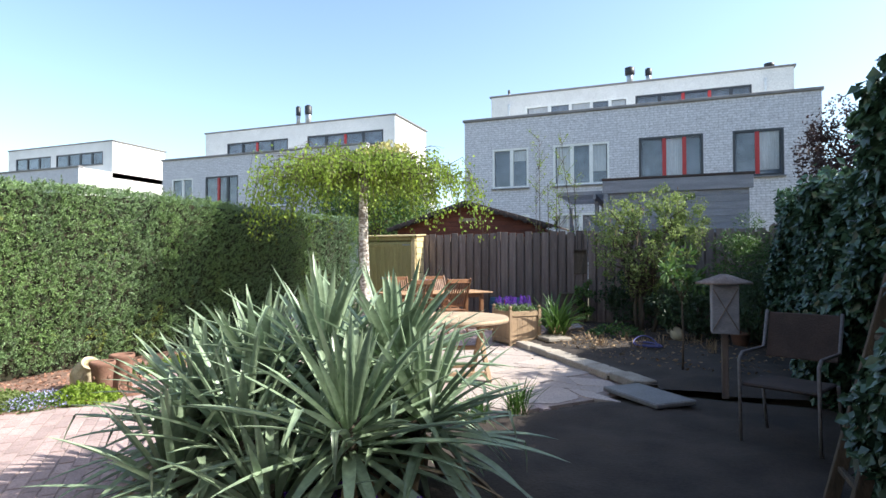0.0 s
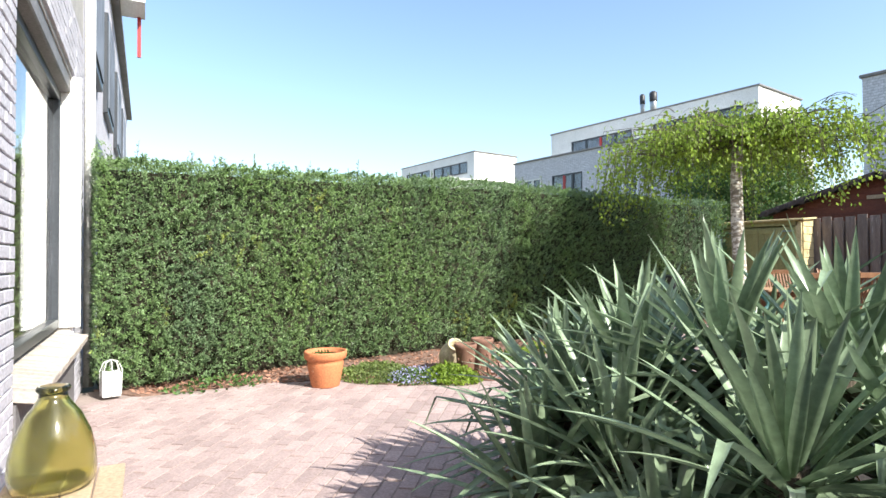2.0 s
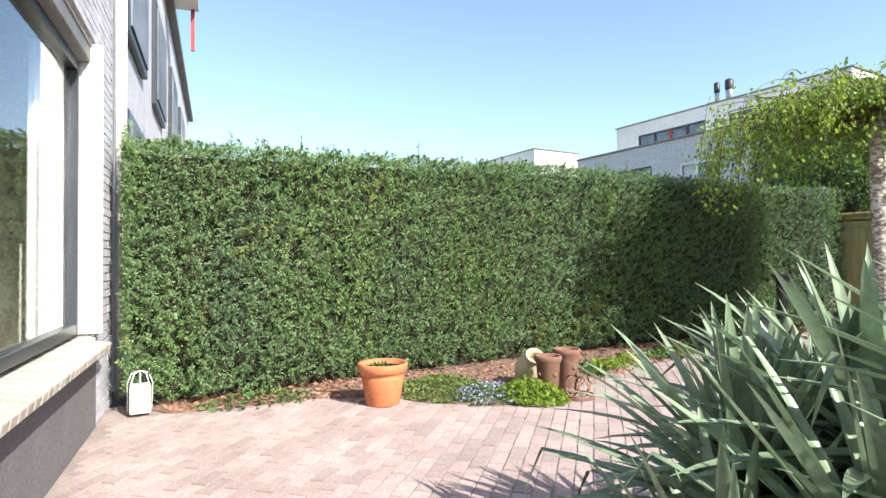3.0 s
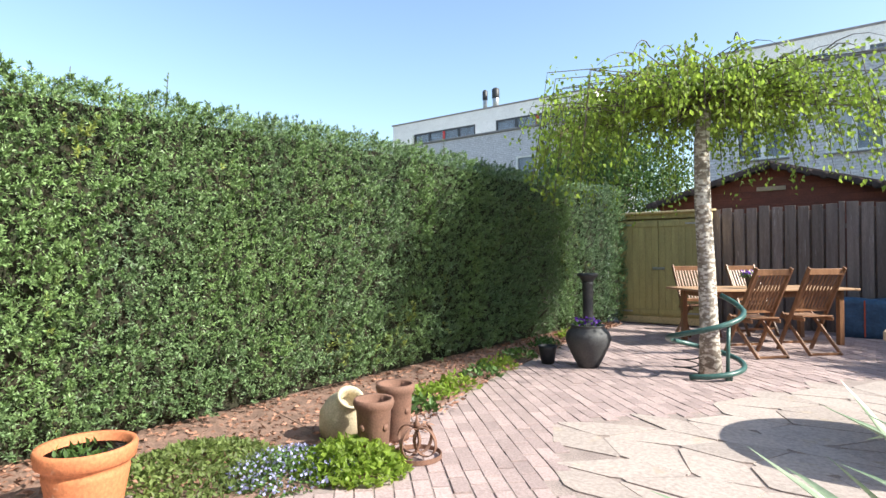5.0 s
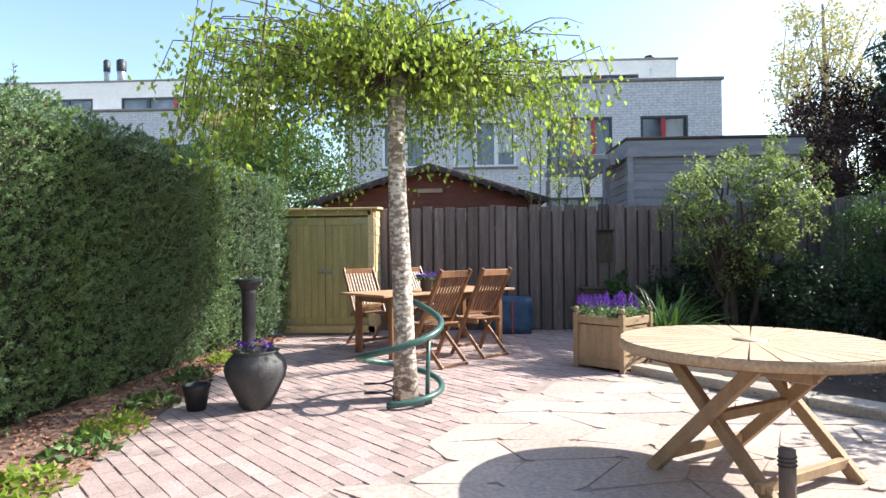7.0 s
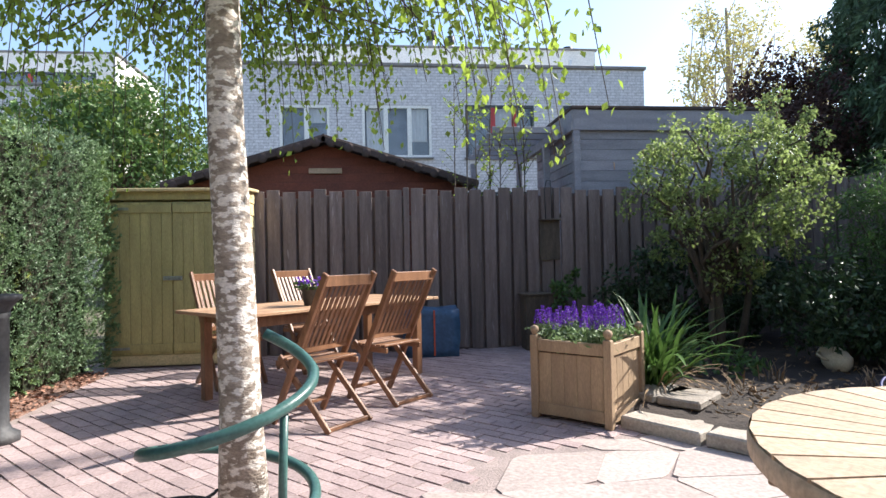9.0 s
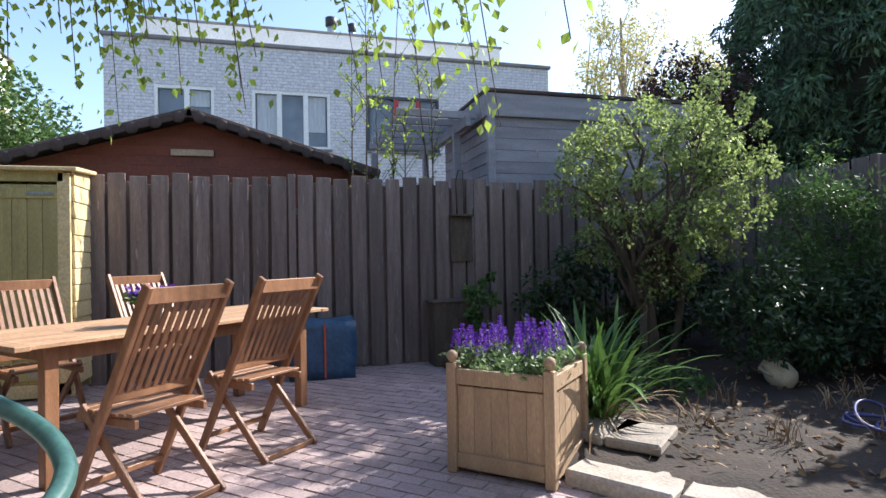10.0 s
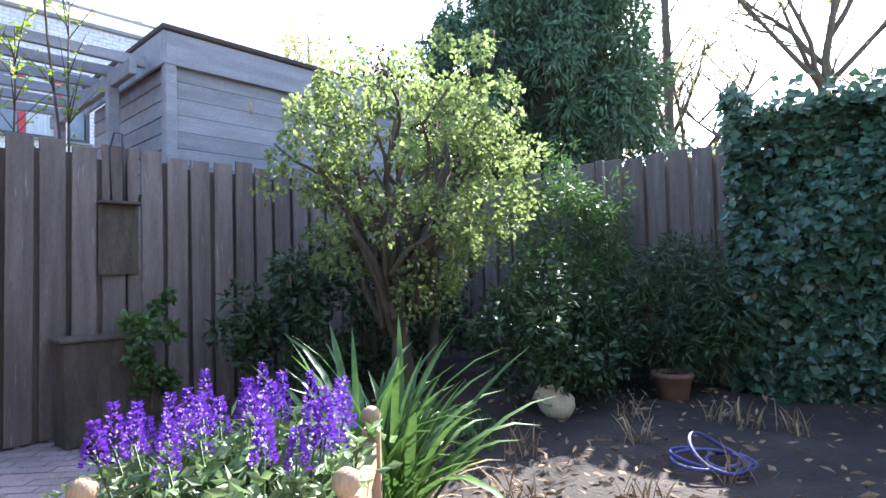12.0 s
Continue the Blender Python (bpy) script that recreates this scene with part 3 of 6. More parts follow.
main = terrace_block(-4.0, 10.05, 24.68, 7.72, 29.2, 10.05, [
    (-2.68, -1.04, 4.6, 6.38, WF, (-1.8,), None, (0, 0.3)),
    (0.05, 2.4, 4.6, 6.38, WF, (0.85, 1.65), None, (1.0, 0, 0.7)),
    (3.57, 6.0, 4.6, 6.42, DF, (4.55, 5.3), (RF, RF), (0, 1.0, 0)),
    (7.05, 8.8, 4.6, 6.42, DF, (7.9,), (RF,), (0, 0.9)),
    (0.05, 2.4, 1.2, 3.4, WF, (1.2,), None, (0.6, 0)),
    (-3.2, -1.0, 1.2, 3.4, WF, (-2.1,), None, (0, 0.5)),
    (3.57, 6.0, 1.0, 3.4, DF, (4.8,), None, None)], [
    (-2.16, 2.95, 8.6, 9.42, WF, (-0.9, 0.15, 1.2, 2.1), None, (0.5, 0, 0.6, 0, 0.4)),
    (3.3, 8.36, 8.6, 9.42, DF, (4.4, 5.45, 6.6, 7.5), (DF, RF, RF, DF), None)],
    "pale brick flat-roofed terraced houses with red and white window frames")
for x in (-4.0 + 1.0, 8.9):
    part("drainpipe", tube([(x, 4.4, 7.9), (x, 4.4, 9.6)], 0.06, 8), M["white"], main, "white roof drainpipe")


def flue(x, y, z, h, r, cap, label):
    t = thing("roof_flue", pose(x, y, z), label, "flue")
    part("pipe", lathe([(r, -0.1), (r, h)], 14), M["metal"], t)
    part("cap", lathe([(r * 1.1, h * 0.62), (r * cap, h * 0.66), (r * cap, h), (r * 0.6, h * 1.06)], 14), M["black"], t, "black cowl")


flue(3.0, 30.4, 10.2, 1.0, 0.16, 1.5, "black capped metal flue on the flat roof")
flue(3.9, 30.6, 10.2, 0.9, 0.13, 1.3, "slim metal flue with dark cap on the flat roof")
flue(9.3, 30.6, 10.2, 0.5, 0.12, 1.9, "low roof vent with a dark hat")
flue(-3.3, 30.3, 10.2, 0.5, 0.06, 1.2, "thin dark vent pipe on the flat roof")

left = terrace_block(-25.4, -10.7, 27.6, 7.8, 31.3, 10.3, [
    (-24.6, -22.9, 4.9, 6.6, WF, (-23.7,), None, None), (-21.9, -19.4, 4.3, 6.6, DF, (-20.9, -20.2), (RF, DF), None),
    (-17.5, -15.5, 4.6, 6.4, WF, (-16.5,), None, (0.5, 0)), (-13.5, -11.0, 4.6, 6.4, WF, (-12.3,), None, None)],
    [(-23.5, -18.5, 8.6, 9.5, DF, (-22.2, -21.0, -19.8), (DF, RF, DF), None), (-17.0, -11.5, 8.6, 9.5, DF, (-15.6, -14.2, -12.9), (DF, RF, DF), None)],
    "grey shaded brick terraced houses with a white top storey", back=6)
flue(-18.6, 32.6, 10.35, 1.5, 0.14, 1.2, "pale metal flue on the flat roof")
flue(-17.8, 32.6, 10.35, 1.5, 0.2, 1.2, "black chimney flue on the flat roof")
far = terrace_block(-46.5, -34.6, 28.8, 8.2, 31.5, 10.6, [], [(-45.6, -41.4, 8.9, 9.9, DF, (-44.2, -42.8), None, None), (-40.8, -35.6, 8.9, 9.9, DF, (-39.4, -38.1, -36.8), None, None)],
                    "white flat-roofed terraced houses far beyond the hedge", back=6)

# ---- fences ----
def board_fence(name, m, length, label, pitch=0.184, height=2.0, seed=3, bay=10):
    """Staggered vertical boards in bays of ten between posts."""
    r = random.Random(seed)
    t = tagged(thing(name, m, label, "fence"))
    back = box((0.15, 0.02, height - 0.04), bevel=0.004)
    front = box((pitch - 0.034, 0.022, height), bevel=0.004)
    a = b = None
    x, i = 0.0, 0
    while x + pitch < length:
        if i % bay == 0 and i:
            part("post", box((0.074, 0.07, height + r.uniform(0.0, 0.05)), (x + 0.04, -0.02, height / 2 + 0.01), bevel=0.006), M["fence"], t)
            x += 0.08
        dz = r.uniform(-0.022, 0.022)
        p = pose(x + pitch / 2, -0.045 + r.uniform(-0.006, 0.006), height / 2 + dz, 0, r.uniform(-0.4, 0.4), 0)
        q = pose(x + pitch, 0.012, height / 2 - 0.05 + dz)
        if a is None:
            a, b = part("board", front, M["fence"], t, at=p), part("board", back, M["fence"], t, at=q)
        else:
            share("board", a, t, p); share("board", b, t, q)
        x += pitch
        i += 1
    for z in (0.35, height - 0.35):
        part("rail", box((length, 0.03, 0.07), (length / 2, 0.04, z)), M["fence"], t)
    return t


board_fence("fence", pose(-0.953, 12.42, 0), 7.3, "dark brown vertical board fence with open joints")
board_fence("fence", pose(6.38, 12.5, 0, 0, 0, -90), 6.75, "grey-brown vertical board fence along the side boundary", pitch=0.2, height=2.04, seed=8)
board_fence("fence", pose(6.42, 5.75, 0, 0, 0, -90), 7.2, "dark board fence behind the ivy", seed=9)

# ---- shed cupboard of impregnated pine ----
cup = thing("garden_cabinet", pose(-2.42, 11.9, 0), "tall greenish impregnated pine garden cabinet with double doors", "cabinet")
part("side", box((0.04, 0.42, 1.88), (0.02, 0.23, 0.97)), M["green_pine"], cup)
# the side towards the sun gets the lighter, sunlit pine colour
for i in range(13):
    part("side_board", box((0.026, 0.42, 0.138), (1.51, 0.235, 0.1 + (i + 0.5) * 0.144), (0, -3, 0), 0.004), M["pine"], cup, "pine board painted paler yellow for the sunlit side")
part("corner_post", box((0.1, 0.03, 1.9), (1.45, 0.0, 0.98), bevel=0.005), M["pine"], cup, "corner board painted paler yellow as if sunlit")
part("back", box((1.5, 0.03, 1.88), (0.76, 0.44, 0.97)), M["green_pine"], cup)
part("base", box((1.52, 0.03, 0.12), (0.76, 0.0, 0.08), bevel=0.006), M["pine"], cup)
part("top_rail", box((1.44, 0.03, 0.1), (0.73, 0.0, 1.9), bevel=0.006), M["green_pine"], cup)
part("lid", box((1.62, 0.56, 0.035), (0.76, 0.2, 1.975), (4, 0, 0), 0.006), M["pine"], cup, "sloping lid painted paler as if sunlit")
for d in range(2):
    dx = 0.06 + d * 0.675
    door_ob = part("door", box((0.67, 0.016, 1.68), (dx + 0.335, 0.0, 0.985)), M["green_pine"], cup)
    for k in range(6):
        part("plank", box((0.108, 0.016, 1.68), (dx + 0.056 + k * 0.1115, -0.012, 0.985), bevel=0.004), M["green_pine"], door_ob)
    for z in (0.22, 1.75):
        part("ledge", box((0.66, 0.014, 0.09), (dx + 0.335, -0.026, z), bevel=0.004), M["green_pine"], door_ob)
        part("hinge", box((0.2, 0.006, 0.03), (dx + (0.12 if d == 0 else 0.55), -0.036, z)), M["metal"], door_ob, "galvanised hinge")
part("latch", box((0.2, 0.02, 0.045), (0.735, -0.03, 0.98), bevel=0.004), M["metal"], cup, "galvanised latch")

# ---- brown gabled summer house behind the fence ----
gh = thing("summer_house", pose(-0.15, 13.45, 0), "red-brown boarded summer house with a dark felt gable roof", "shed")
for i in range(24):
    z0, z1 = i * 0.118, i * 0.118 + 0.114
    hw = 1.95 if z1 < 2.2 else max(0.0, 1.95 * (2.78 - z1) / 0.62)
    if hw > 0.05:
        part("board", box((2 * hw, 0.03, 0.114), (0, 0.0, (z0 + z1) / 2), (4, 0, 0), 0.004), M["red_wood"], gh)
part("wall", box((3.8, 2.4, 2.15), (0, 1.24, 1.07)), M["red_wood"], gh)
bm = bmesh.new()
tri = [[bm.verts.new((x, y, z)) for x, z in ((-1.95, 2.1), (1.95, 2.1), (1.95, 2.18), (0, 2.77), (-1.95, 2.18))] for y in (-0.012, 0.1)]
bm.faces.new(tri[0]); bm.faces.new(list(reversed(tri[1])))
for k in range(5):
    bm.faces.new((tri[0][(k + 1) % 5], tri[0][k], tri[1][k], tri[1][(k + 1) % 5]))
part("gable", bm, M["red_wood"], gh)
for s in (-1, 1):
    ang = math.degrees(math.atan2(0.64, 2.12))
    part("roof", box((2.26, 2.9, 0.05), (s * 1.06, 1.2, 2.53), (0, s * ang, 0), 0.008), M["felt"], gh, "dark roofing felt")
    bb = part("bargeboard", box((2.26, 0.028, 0.085), (0, 0, -0.025), bevel=0.006), M["felt"], gh, "scalloped dark bargeboard")
    bb.matrix_basis = pose(s * 1.06, -0.27, 2.51, 0, s * ang, 0)
    for k in range(9):
        part("scallop", lathe([(0.01, -0.012), (0.066, -0.012), (0.066, 0.012), (0.01, 0.012)], 16), M["felt"], bb).matrix_basis = pose((k - 4) * 0.245, -0.004, -0.04, 90, 0, 0)
part("sign", box((0.46, 0.025, 0.075), (0, -0.04, 2.40), bevel=0.005), M["pale"], gh, "small pale wooden name board")

# ---- blue-grey boarded shed ----
ds = thing("garden_shed", pose(3.25, 12.72, 0), "weathered blue-grey boarded shed with a flat felt roof", "shed")
part("wall", box((2.74, 1.9, 2.82), (1.4, 0.99, 1.42)), M["grey_wood"], ds)
for i in range(20):
    part("board", box((2.76, 0.026, 0.138), (1.4, 0.02, 0.08 + i * 0.142), (3, 0, 0), 0.004), M["grey_wood"], ds)
for i in range(20):
    part("board", box((0.026, 1.9, 0.138), (0.01, 0.99, 0.08 + i * 0.142), (0, 3, 0), 0.004), M["grey_wood"], ds)
part("fascia", box((2.9, 0.03, 0.28), (1.4, -0.035, 2.96), bevel=0.006), M["grey_wood"], ds)
part("fascia", box((0.03, 2.1, 0.28), (-0.05, 1.0, 2.96), bevel=0.006), M["grey_wood"], ds)
part("roof", box((2.96, 2.15, 0.05), (1.4, 1.0, 3.125), bevel=0.01), M["felt"], ds, "dark roofing felt")
part("corner_post", box((0.09, 0.09, 2.9), (0.0, 0.0, 1.45), bevel=0.006), M["grey_wood"], ds)

pg = thing("pergola", pose(2.55, 13.3, 0), "weathered wooden pergola with thin slatted beams", "pergola")
for x, y in ((0.45, 0.0), (0.45, 1.6), (-0.35, 1.6)):
    part("post", box((0.09, 0.09, 2.75), (x, y, 1.37), bevel=0.006), M["grey_wood"], pg)
part("beam", box((0.06, 2.4, 0.13), (0.45, 0.7, 2.78), bevel=0.006), M["grey_wood"], pg)
for i in range(6):
    part("slat", box((1.0, 0.05, 0.09), (0.1, -0.35 + i * 0.42, 2.88), bevel=0.005), M["grey_wood"], pg)

# ---- hedge ----
hedge = thing("hedge", pose(0, 0, 0), "tall clipped dense green yew hedge along the garden", "hedge")


def hedge_face(y):
    """How far the clipped face stands at y."""
    return -2.34 - 0.17 * np.clip((y - 2.0) / 2.0, 0, 1) + 0.25 * np.clip((y - 10.0) / 1.2, 0, 1)


def hedge_top(y):
    return 2.2 + 0.17 * np.clip((y - 1.0) / 5.0, 0, 1)


# plain boxes behind the leaves, shade painted as a near-black filling
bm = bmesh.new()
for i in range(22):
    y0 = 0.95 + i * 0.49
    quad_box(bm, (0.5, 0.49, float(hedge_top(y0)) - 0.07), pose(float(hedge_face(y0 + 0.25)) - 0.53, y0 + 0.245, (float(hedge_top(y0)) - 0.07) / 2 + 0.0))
part("inside", bm, M["shade_core"], hedge, "solid near-black core painted as the hedge's shaded inside")


def lump(y, z):
    return 0.02 * np.sin(y * 9 + z * 3) * np.sin(z * 8 - y * 4) + 0.035 * np.sin(y * 2.3 + 1.3 * np.sin(z * 2.0)) * np.sin(z * 2.7 + y) + 0.015 * np.sin(y * 13 + z * 7) * np.sin(z * 15)


def hedge_place(n, r):
    """Spots on the clipped face; the foot is ragged and hollow."""
    y, z = r.uniform(0.88, 11.85, n), r.uniform(0.0, 1.0, n)
    z = 0.05 + z * (hedge_top(y) - 0.05)
    foot = 0.17 + 0.1 * np.sin(y * 3.1) + 0.07 * np.sin(y * 7.7 + 1)
    keep = r.uniform(size=n) < np.clip(z / np.maximum(foot, 0.05), 0.12, 1)
    y, z = y[keep], z[keep]
    return y, z, hedge_face(y) + lump(y, z) - 0.06 * np.clip((0.35 - z) / 0.35, 0, 1)


def hedge_tufts(n, per, seed):
    """Leafy shoot tips standing proud of the face, with dark hollows between them."""
    r = np.random.default_rng(seed)
    y, z, x = hedge_place(n, r)
    n = len(y)
    C = np.stack([x + r.uniform(-0.085, 0.02, n), y, z], 1)
    A = unit(np.stack([r.uniform(0.3, 0.9, n), r.normal(size=n) * 0.5, r.normal(size=n) * 0.35 + 0.55], 1))
    size = r.uniform(0.035, 0.085, n)
    C, A, size = np.repeat(C, per, 0), np.repeat(A, per, 0), np.repeat(size, per)
    along = r.uniform(0.0, 1.0, len(C))
    P = C + A * (along * size)[:, None]
    D = A * (0.35 + 0.7 * along)[:, None] + unit(r.normal(size=C.shape)) * 0.75
    return P, D


def hedge_layer(n, seed):
    r = np.random.default_rng(seed)
    y, z, x = hedge_place(n, r)
    n = len(y)
    P = np.stack([x - 0.08 - np.abs(r.normal(size=n)) * 0.06, y, z], 1)
    D = np.stack([r.uniform(0.0, 0.8, n), r.normal(size=n) * 0.75, r.normal(size=n) * 0.7 + 0.2], 1)
    return P, D


P1, D1h = hedge_layer(90000, 21)
P1b, D1b = hedge_tufts(8600, 30, 22)
P1, D1h = np.concatenate([P1, P1b]), np.concatenate([D1h, D1b])
n = 42000
y = rng.uniform(0.88, 11.78, n)
P2 = np.stack([hedge_face(y) - rng.uniform(0.0, 0.8, n), y, hedge_top(y) + lump(y, 2.0 + 0 * y) * 0.6 - np.abs(rng.normal(size=n)) * 0.03], 1)
D2 = np.stack([rng.normal(size=n) * 0.7, rng.normal(size=n) * 0.7, rng.uniform(0.2, 1, n)], 1)
n = 9000
z = rng.uniform(0.12, 2.35, n)
P3 = np.stack([-2.35 - rng.uniform(0, 0.8, n), 11.8 + lump(z, z) - np.abs(rng.normal(size=n)) * 0.04, z], 1)
P3[: n // 2, 1] = 0.88 + np.abs(rng.normal(size=n // 2)) * 0.04
D3 = np.stack([rng.normal(size=n) * 0.6, rng.uniform(0.2, 1, n) * np.where(np.arange(n) < n // 2, -1, 1), rng.normal(size=n) * 0.6 + 0.3], 1)
PP, DD = np.concatenate([P1, P2, P3]), np.concatenate([D1h, D2, D3])
tagged(foliage("leaves", PP, DD, rng.uniform(0.02, 0.04, len(PP)), rng.uniform(0.0075, 0.0135, len(PP)), M["hedge"], hedge, face=(0.8, 0.1, 0.6), loose=0.45), kind="stuff")
shoots_p, shoots_d = [], []
for i in range(95):
    y = random.choice((random.uniform(1, 4), random.uniform(4.5, 11.5), random.uniform(4.5, 8)))
    x = float(hedge_face(np.array(y))) - random.uniform(0.02, 0.6)
    h = random.uniform(0.05, 0.2) * random.uniform(0.5, 1.1)
    z = float(hedge_top(np.array(y)))
    top = (x + random.uniform(-0.03, 0.03), y + random.uniform(-0.03, 0.03), z + h)
    part("shoot", tube([(x, y, z - 0.05), top], [0.004, 0.002], 4), M["bark"], hedge)
    for k in range(10):
        f = random.uniform(0.1, 1)
        shoots_p.append((x + (top[0] - x) * f, y + (top[1] - y) * f, z + h * f))
        shoots_d.append((random.gauss(0, 0.6), random.gauss(0, 0.6), 0.7))
tagged(foliage("shoot_leaves", np.array(shoots_p), np.array(shoots_d), 0.035, 0.012, M["hedge"], hedge), kind="stuff")
for i in range(16):
    y = 1.3 + i * 0.66
    pts, rr = limb((-2.78 - random.uniform(0, 0.25), y, -0.02), (random.uniform(-0.1, 0.2), random.uniform(-0.2, 0.2), 1), 0.7, 0.025, 4, 0.18)
    part("stem", tube(pts, rr, 6), M["bark"], hedge)


# ---- plants ----
def tree(name, at, label, trunk_pts, trunk_r, limbs, leaf_fn, bark="bark", category="tree", limb_bark="bark"):
    t = thing(name, at, label, category)
    part("trunk", tube(trunk_pts, trunk_r, 12), M[bark], t)
    for pts, rr in limbs:
        part("limb", tube(pts, rr, 6), M[limb_bark], t)
    leaf_fn(t)
    return t


# weeping birch with an umbrella crown
def birch_leaves(t):
    P, D = [], []
    r = np.random.default_rng(5)
    for i in range(270):
        a = r.uniform(0, 2 * math.pi)
        reach = r.uniform(0.06, 1.05) ** 0.5 * (1.72 + 0.14 * math.sin(a * 3 + 1))
        top = 3.14 + r.uniform(-0.22, 0.1) - 0.17 * reach
        pts = [Vector((0.02, 0.05, 2.78 + r.uniform(-0.1, 0.12)))]
        for k in range(1, 5):
            f = k / 4
            pts.append(Vector((math.cos(a + 0.12 * r.normal()) * reach * f - 0.2 * f, math.sin(a + 0.12 * r.normal()) * reach * f + 0.38 * f, 2.8 + (top - 2.8) * math.sin(f * 1.9) + 0.04 * r.normal())))
        drop = r.uniform(0.16, 1.0) * (0.55 + 0.45 * reach / 1.7)
        end = pts[-1]
        for k in range(1, 4):
            pts.append(end + Vector((math.cos(a) * 0.05 * k, math.sin(a) * 0.05 * k, -drop * k / 3)))
        part("branch", tube(pts, [0.007 * (1 - 0.1 * k) for k in range(len(pts))], 4), M["bark"], t)
        for p, q in zip(pts[1:], pts[2:]):
            m = int(9.5 * (1 + (p - end).length * 0.2))
            for k in range(m):
                s = p.lerp(q, r.uniform()) + Vector(r.normal(size=3)) * 0.055
                P.append(s); D.append((r.normal() * 0.5, r.normal() * 0.5, -0.9))
    for i in range(26):
        a = r.uniform(0, 6.28)
        p = Vector((math.cos(a) * r.uniform(0.2, 1.3), math.sin(a) * r.uniform(0.2, 1.3) + 0.1, 3.02))
        d = Vector((math.cos(a) * 0.9, math.sin(a) * 0.9, r.uniform(0.3, 0.75)))
        reach = r.uniform(0.07, 0.17)
        pts = [p + d * k * reach + Vector((0, 0, -0.022 * k * k)) for k in range(5)]
        part("branch", tube(pts, [0.006, 0.005, 0.004, 0.003, 0.002], 4), M["bark"], t)
        for k in range(11):
            P.append(pts[0].lerp(pts[-1], r.uniform()) + Vector(r.normal(size=3)) * 0.03); D.append((r.normal(), r.normal(), -0.2))
    P, D = np.array([tuple(p) for p in P]), np.array(D)
    tagged(foliage("leaves", P, D, r.uniform(0.036, 0.066, len(P)), r.uniform(0.028, 0.048, len(P)), M["birch_leaf"], t, face=(0.4, 0, 0.5), loose=1.0), kind="stuff")


tree("birch_tree", pose(-0.03, 7.85, 0), "weeping birch with peeling bark and a light green umbrella crown",
     [(0.03, 0, -0.03), (0.02, 0, 0.5), (0.0, 0.01, 1.1), (-0.03, 0.02, 1.7), (-0.04, 0.03, 2.3), (-0.0, 0.05, 2.85)],
     [0.112, 0.088, 0.082, 0.078, 0.072, 0.066], [], birch_leaves, "birch")


def round_crown(centres, radii, per, length, width, material, droop=0.2, flat=1.0):
    def grow(t):
        P, D = clumps(centres, radii, per, droop, flat)
        tagged(foliage("leaves", P, D, rng.uniform(length * 0.7, length * 1.3, len(P)), rng.uniform(width * 0.7, width * 1.3, len(P)), M[material], t), kind="stuff")
    return grow


def cloud(n, middle, spread, rmin, rmax, seed):
    r = np.random.default_rng(seed)
    d = unit(r.normal(size=(n, 3))) * r.uniform(0.15, 1, (n, 1)) ** 0.4
    return np.array(middle) + d * np.array(spread), r.uniform(rmin, rmax, n)


def limbs_to(base, centres, r0, k, seed):
    r = random.Random(seed)
    out = []
    for i in range(k):
        c = Vector(centres[r.randrange(len(centres))])
        b = Vector(base)
        mid = b.lerp(c, 0.5) + Vector((r.gauss(0, 0.08), r.gauss(0, 0.08), 0.08)) * (c - b).length
        q1, q2 = b.lerp(mid, 0.5), mid.lerp(c, 0.5)
        out.append(([b, q1, mid, q2, c], [r0, r0 * 0.8, r0 * 0.6, r0 * 0.4, r0 * 0.2]))
    return out


# twisted hazel
c, rr = cloud(230, (0.12, 0, 1.74), (1.02, 0.85, 0.98), 0.05, 0.14, 31)
c[:, 0] += 0.25 * np.clip(c[:, 2] - 1.9, 0, 1)
hazel_limbs = []
for i in range(40):
    end = c[i]
    p0 = Vector((random.uniform(-0.15, 0.2), random.uniform(-0.1, 0.1), random.uniform(0.55, 1.1)))
    pts = [p0]
    for k in range(1, 7):
        f = k / 6
        pts.append(p0.lerp(Vector(end), f) + Vector((random.gauss(0, 0.06), random.gauss(0, 0.06), random.gauss(0, 0.05) + 0.15 * math.sin(f * 3))))
    hazel_limbs.append((pts, [0.028 - 0.0035 * k for k in range(7)]))


def hazel_leaves(t):
    P, D = clumps(c, rr, 62, 0.5)
    tagged(foliage("leaves", P, D, rng.uniform(0.028, 0.05, len(P)), rng.uniform(0.022, 0.04, len(P)), M["hazel_leaf"], t, face=(0.4, -0.2, 0.8), loose=0.8), kind="stuff")
    bm = bmesh.new()
    for i in range(70):
        p = Vector(c[i]) + Vector(rng.normal(size=3)) * 0.15
        tube([p, p + Vector((0.005, 0, -random.uniform(0.04, 0.09)))], [0.006, 0.004], 5, bm)
    tagged(part("catkin_cluster", bm, M["dry"], t, "hanging brown catkins"), kind="stuff")
    part("trunk", tube([(0.18, 0.02, -0.05), (0.3, 0.03, 0.35), (0.36, 0.02, 0.75), (0.3, 0.0, 1.2)], [0.04, 0.036, 0.03, 0.02], 8), M["bark"], t)
    part("trunk", tube([(-0.05, -0.02, -0.05), (-0.1, -0.03, 0.4), (-0.06, -0.02, 0.9), (-0.15, 0.0, 1.3)], [0.035, 0.03, 0.026, 0.02], 8), M["bark"], t)


tree("hazel_shrub", pose(4.0, 10.75, 0.06), "twisted hazel shrub with curled light green leaves and catkins",
     [(0, 0, -0.05), (0.02, 0, 0.35), (-0.03, 0.02, 0.8), (0.02, 0, 1.3)], [0.055, 0.05, 0.042, 0.03], hazel_limbs, hazel_leaves, category="shrub")


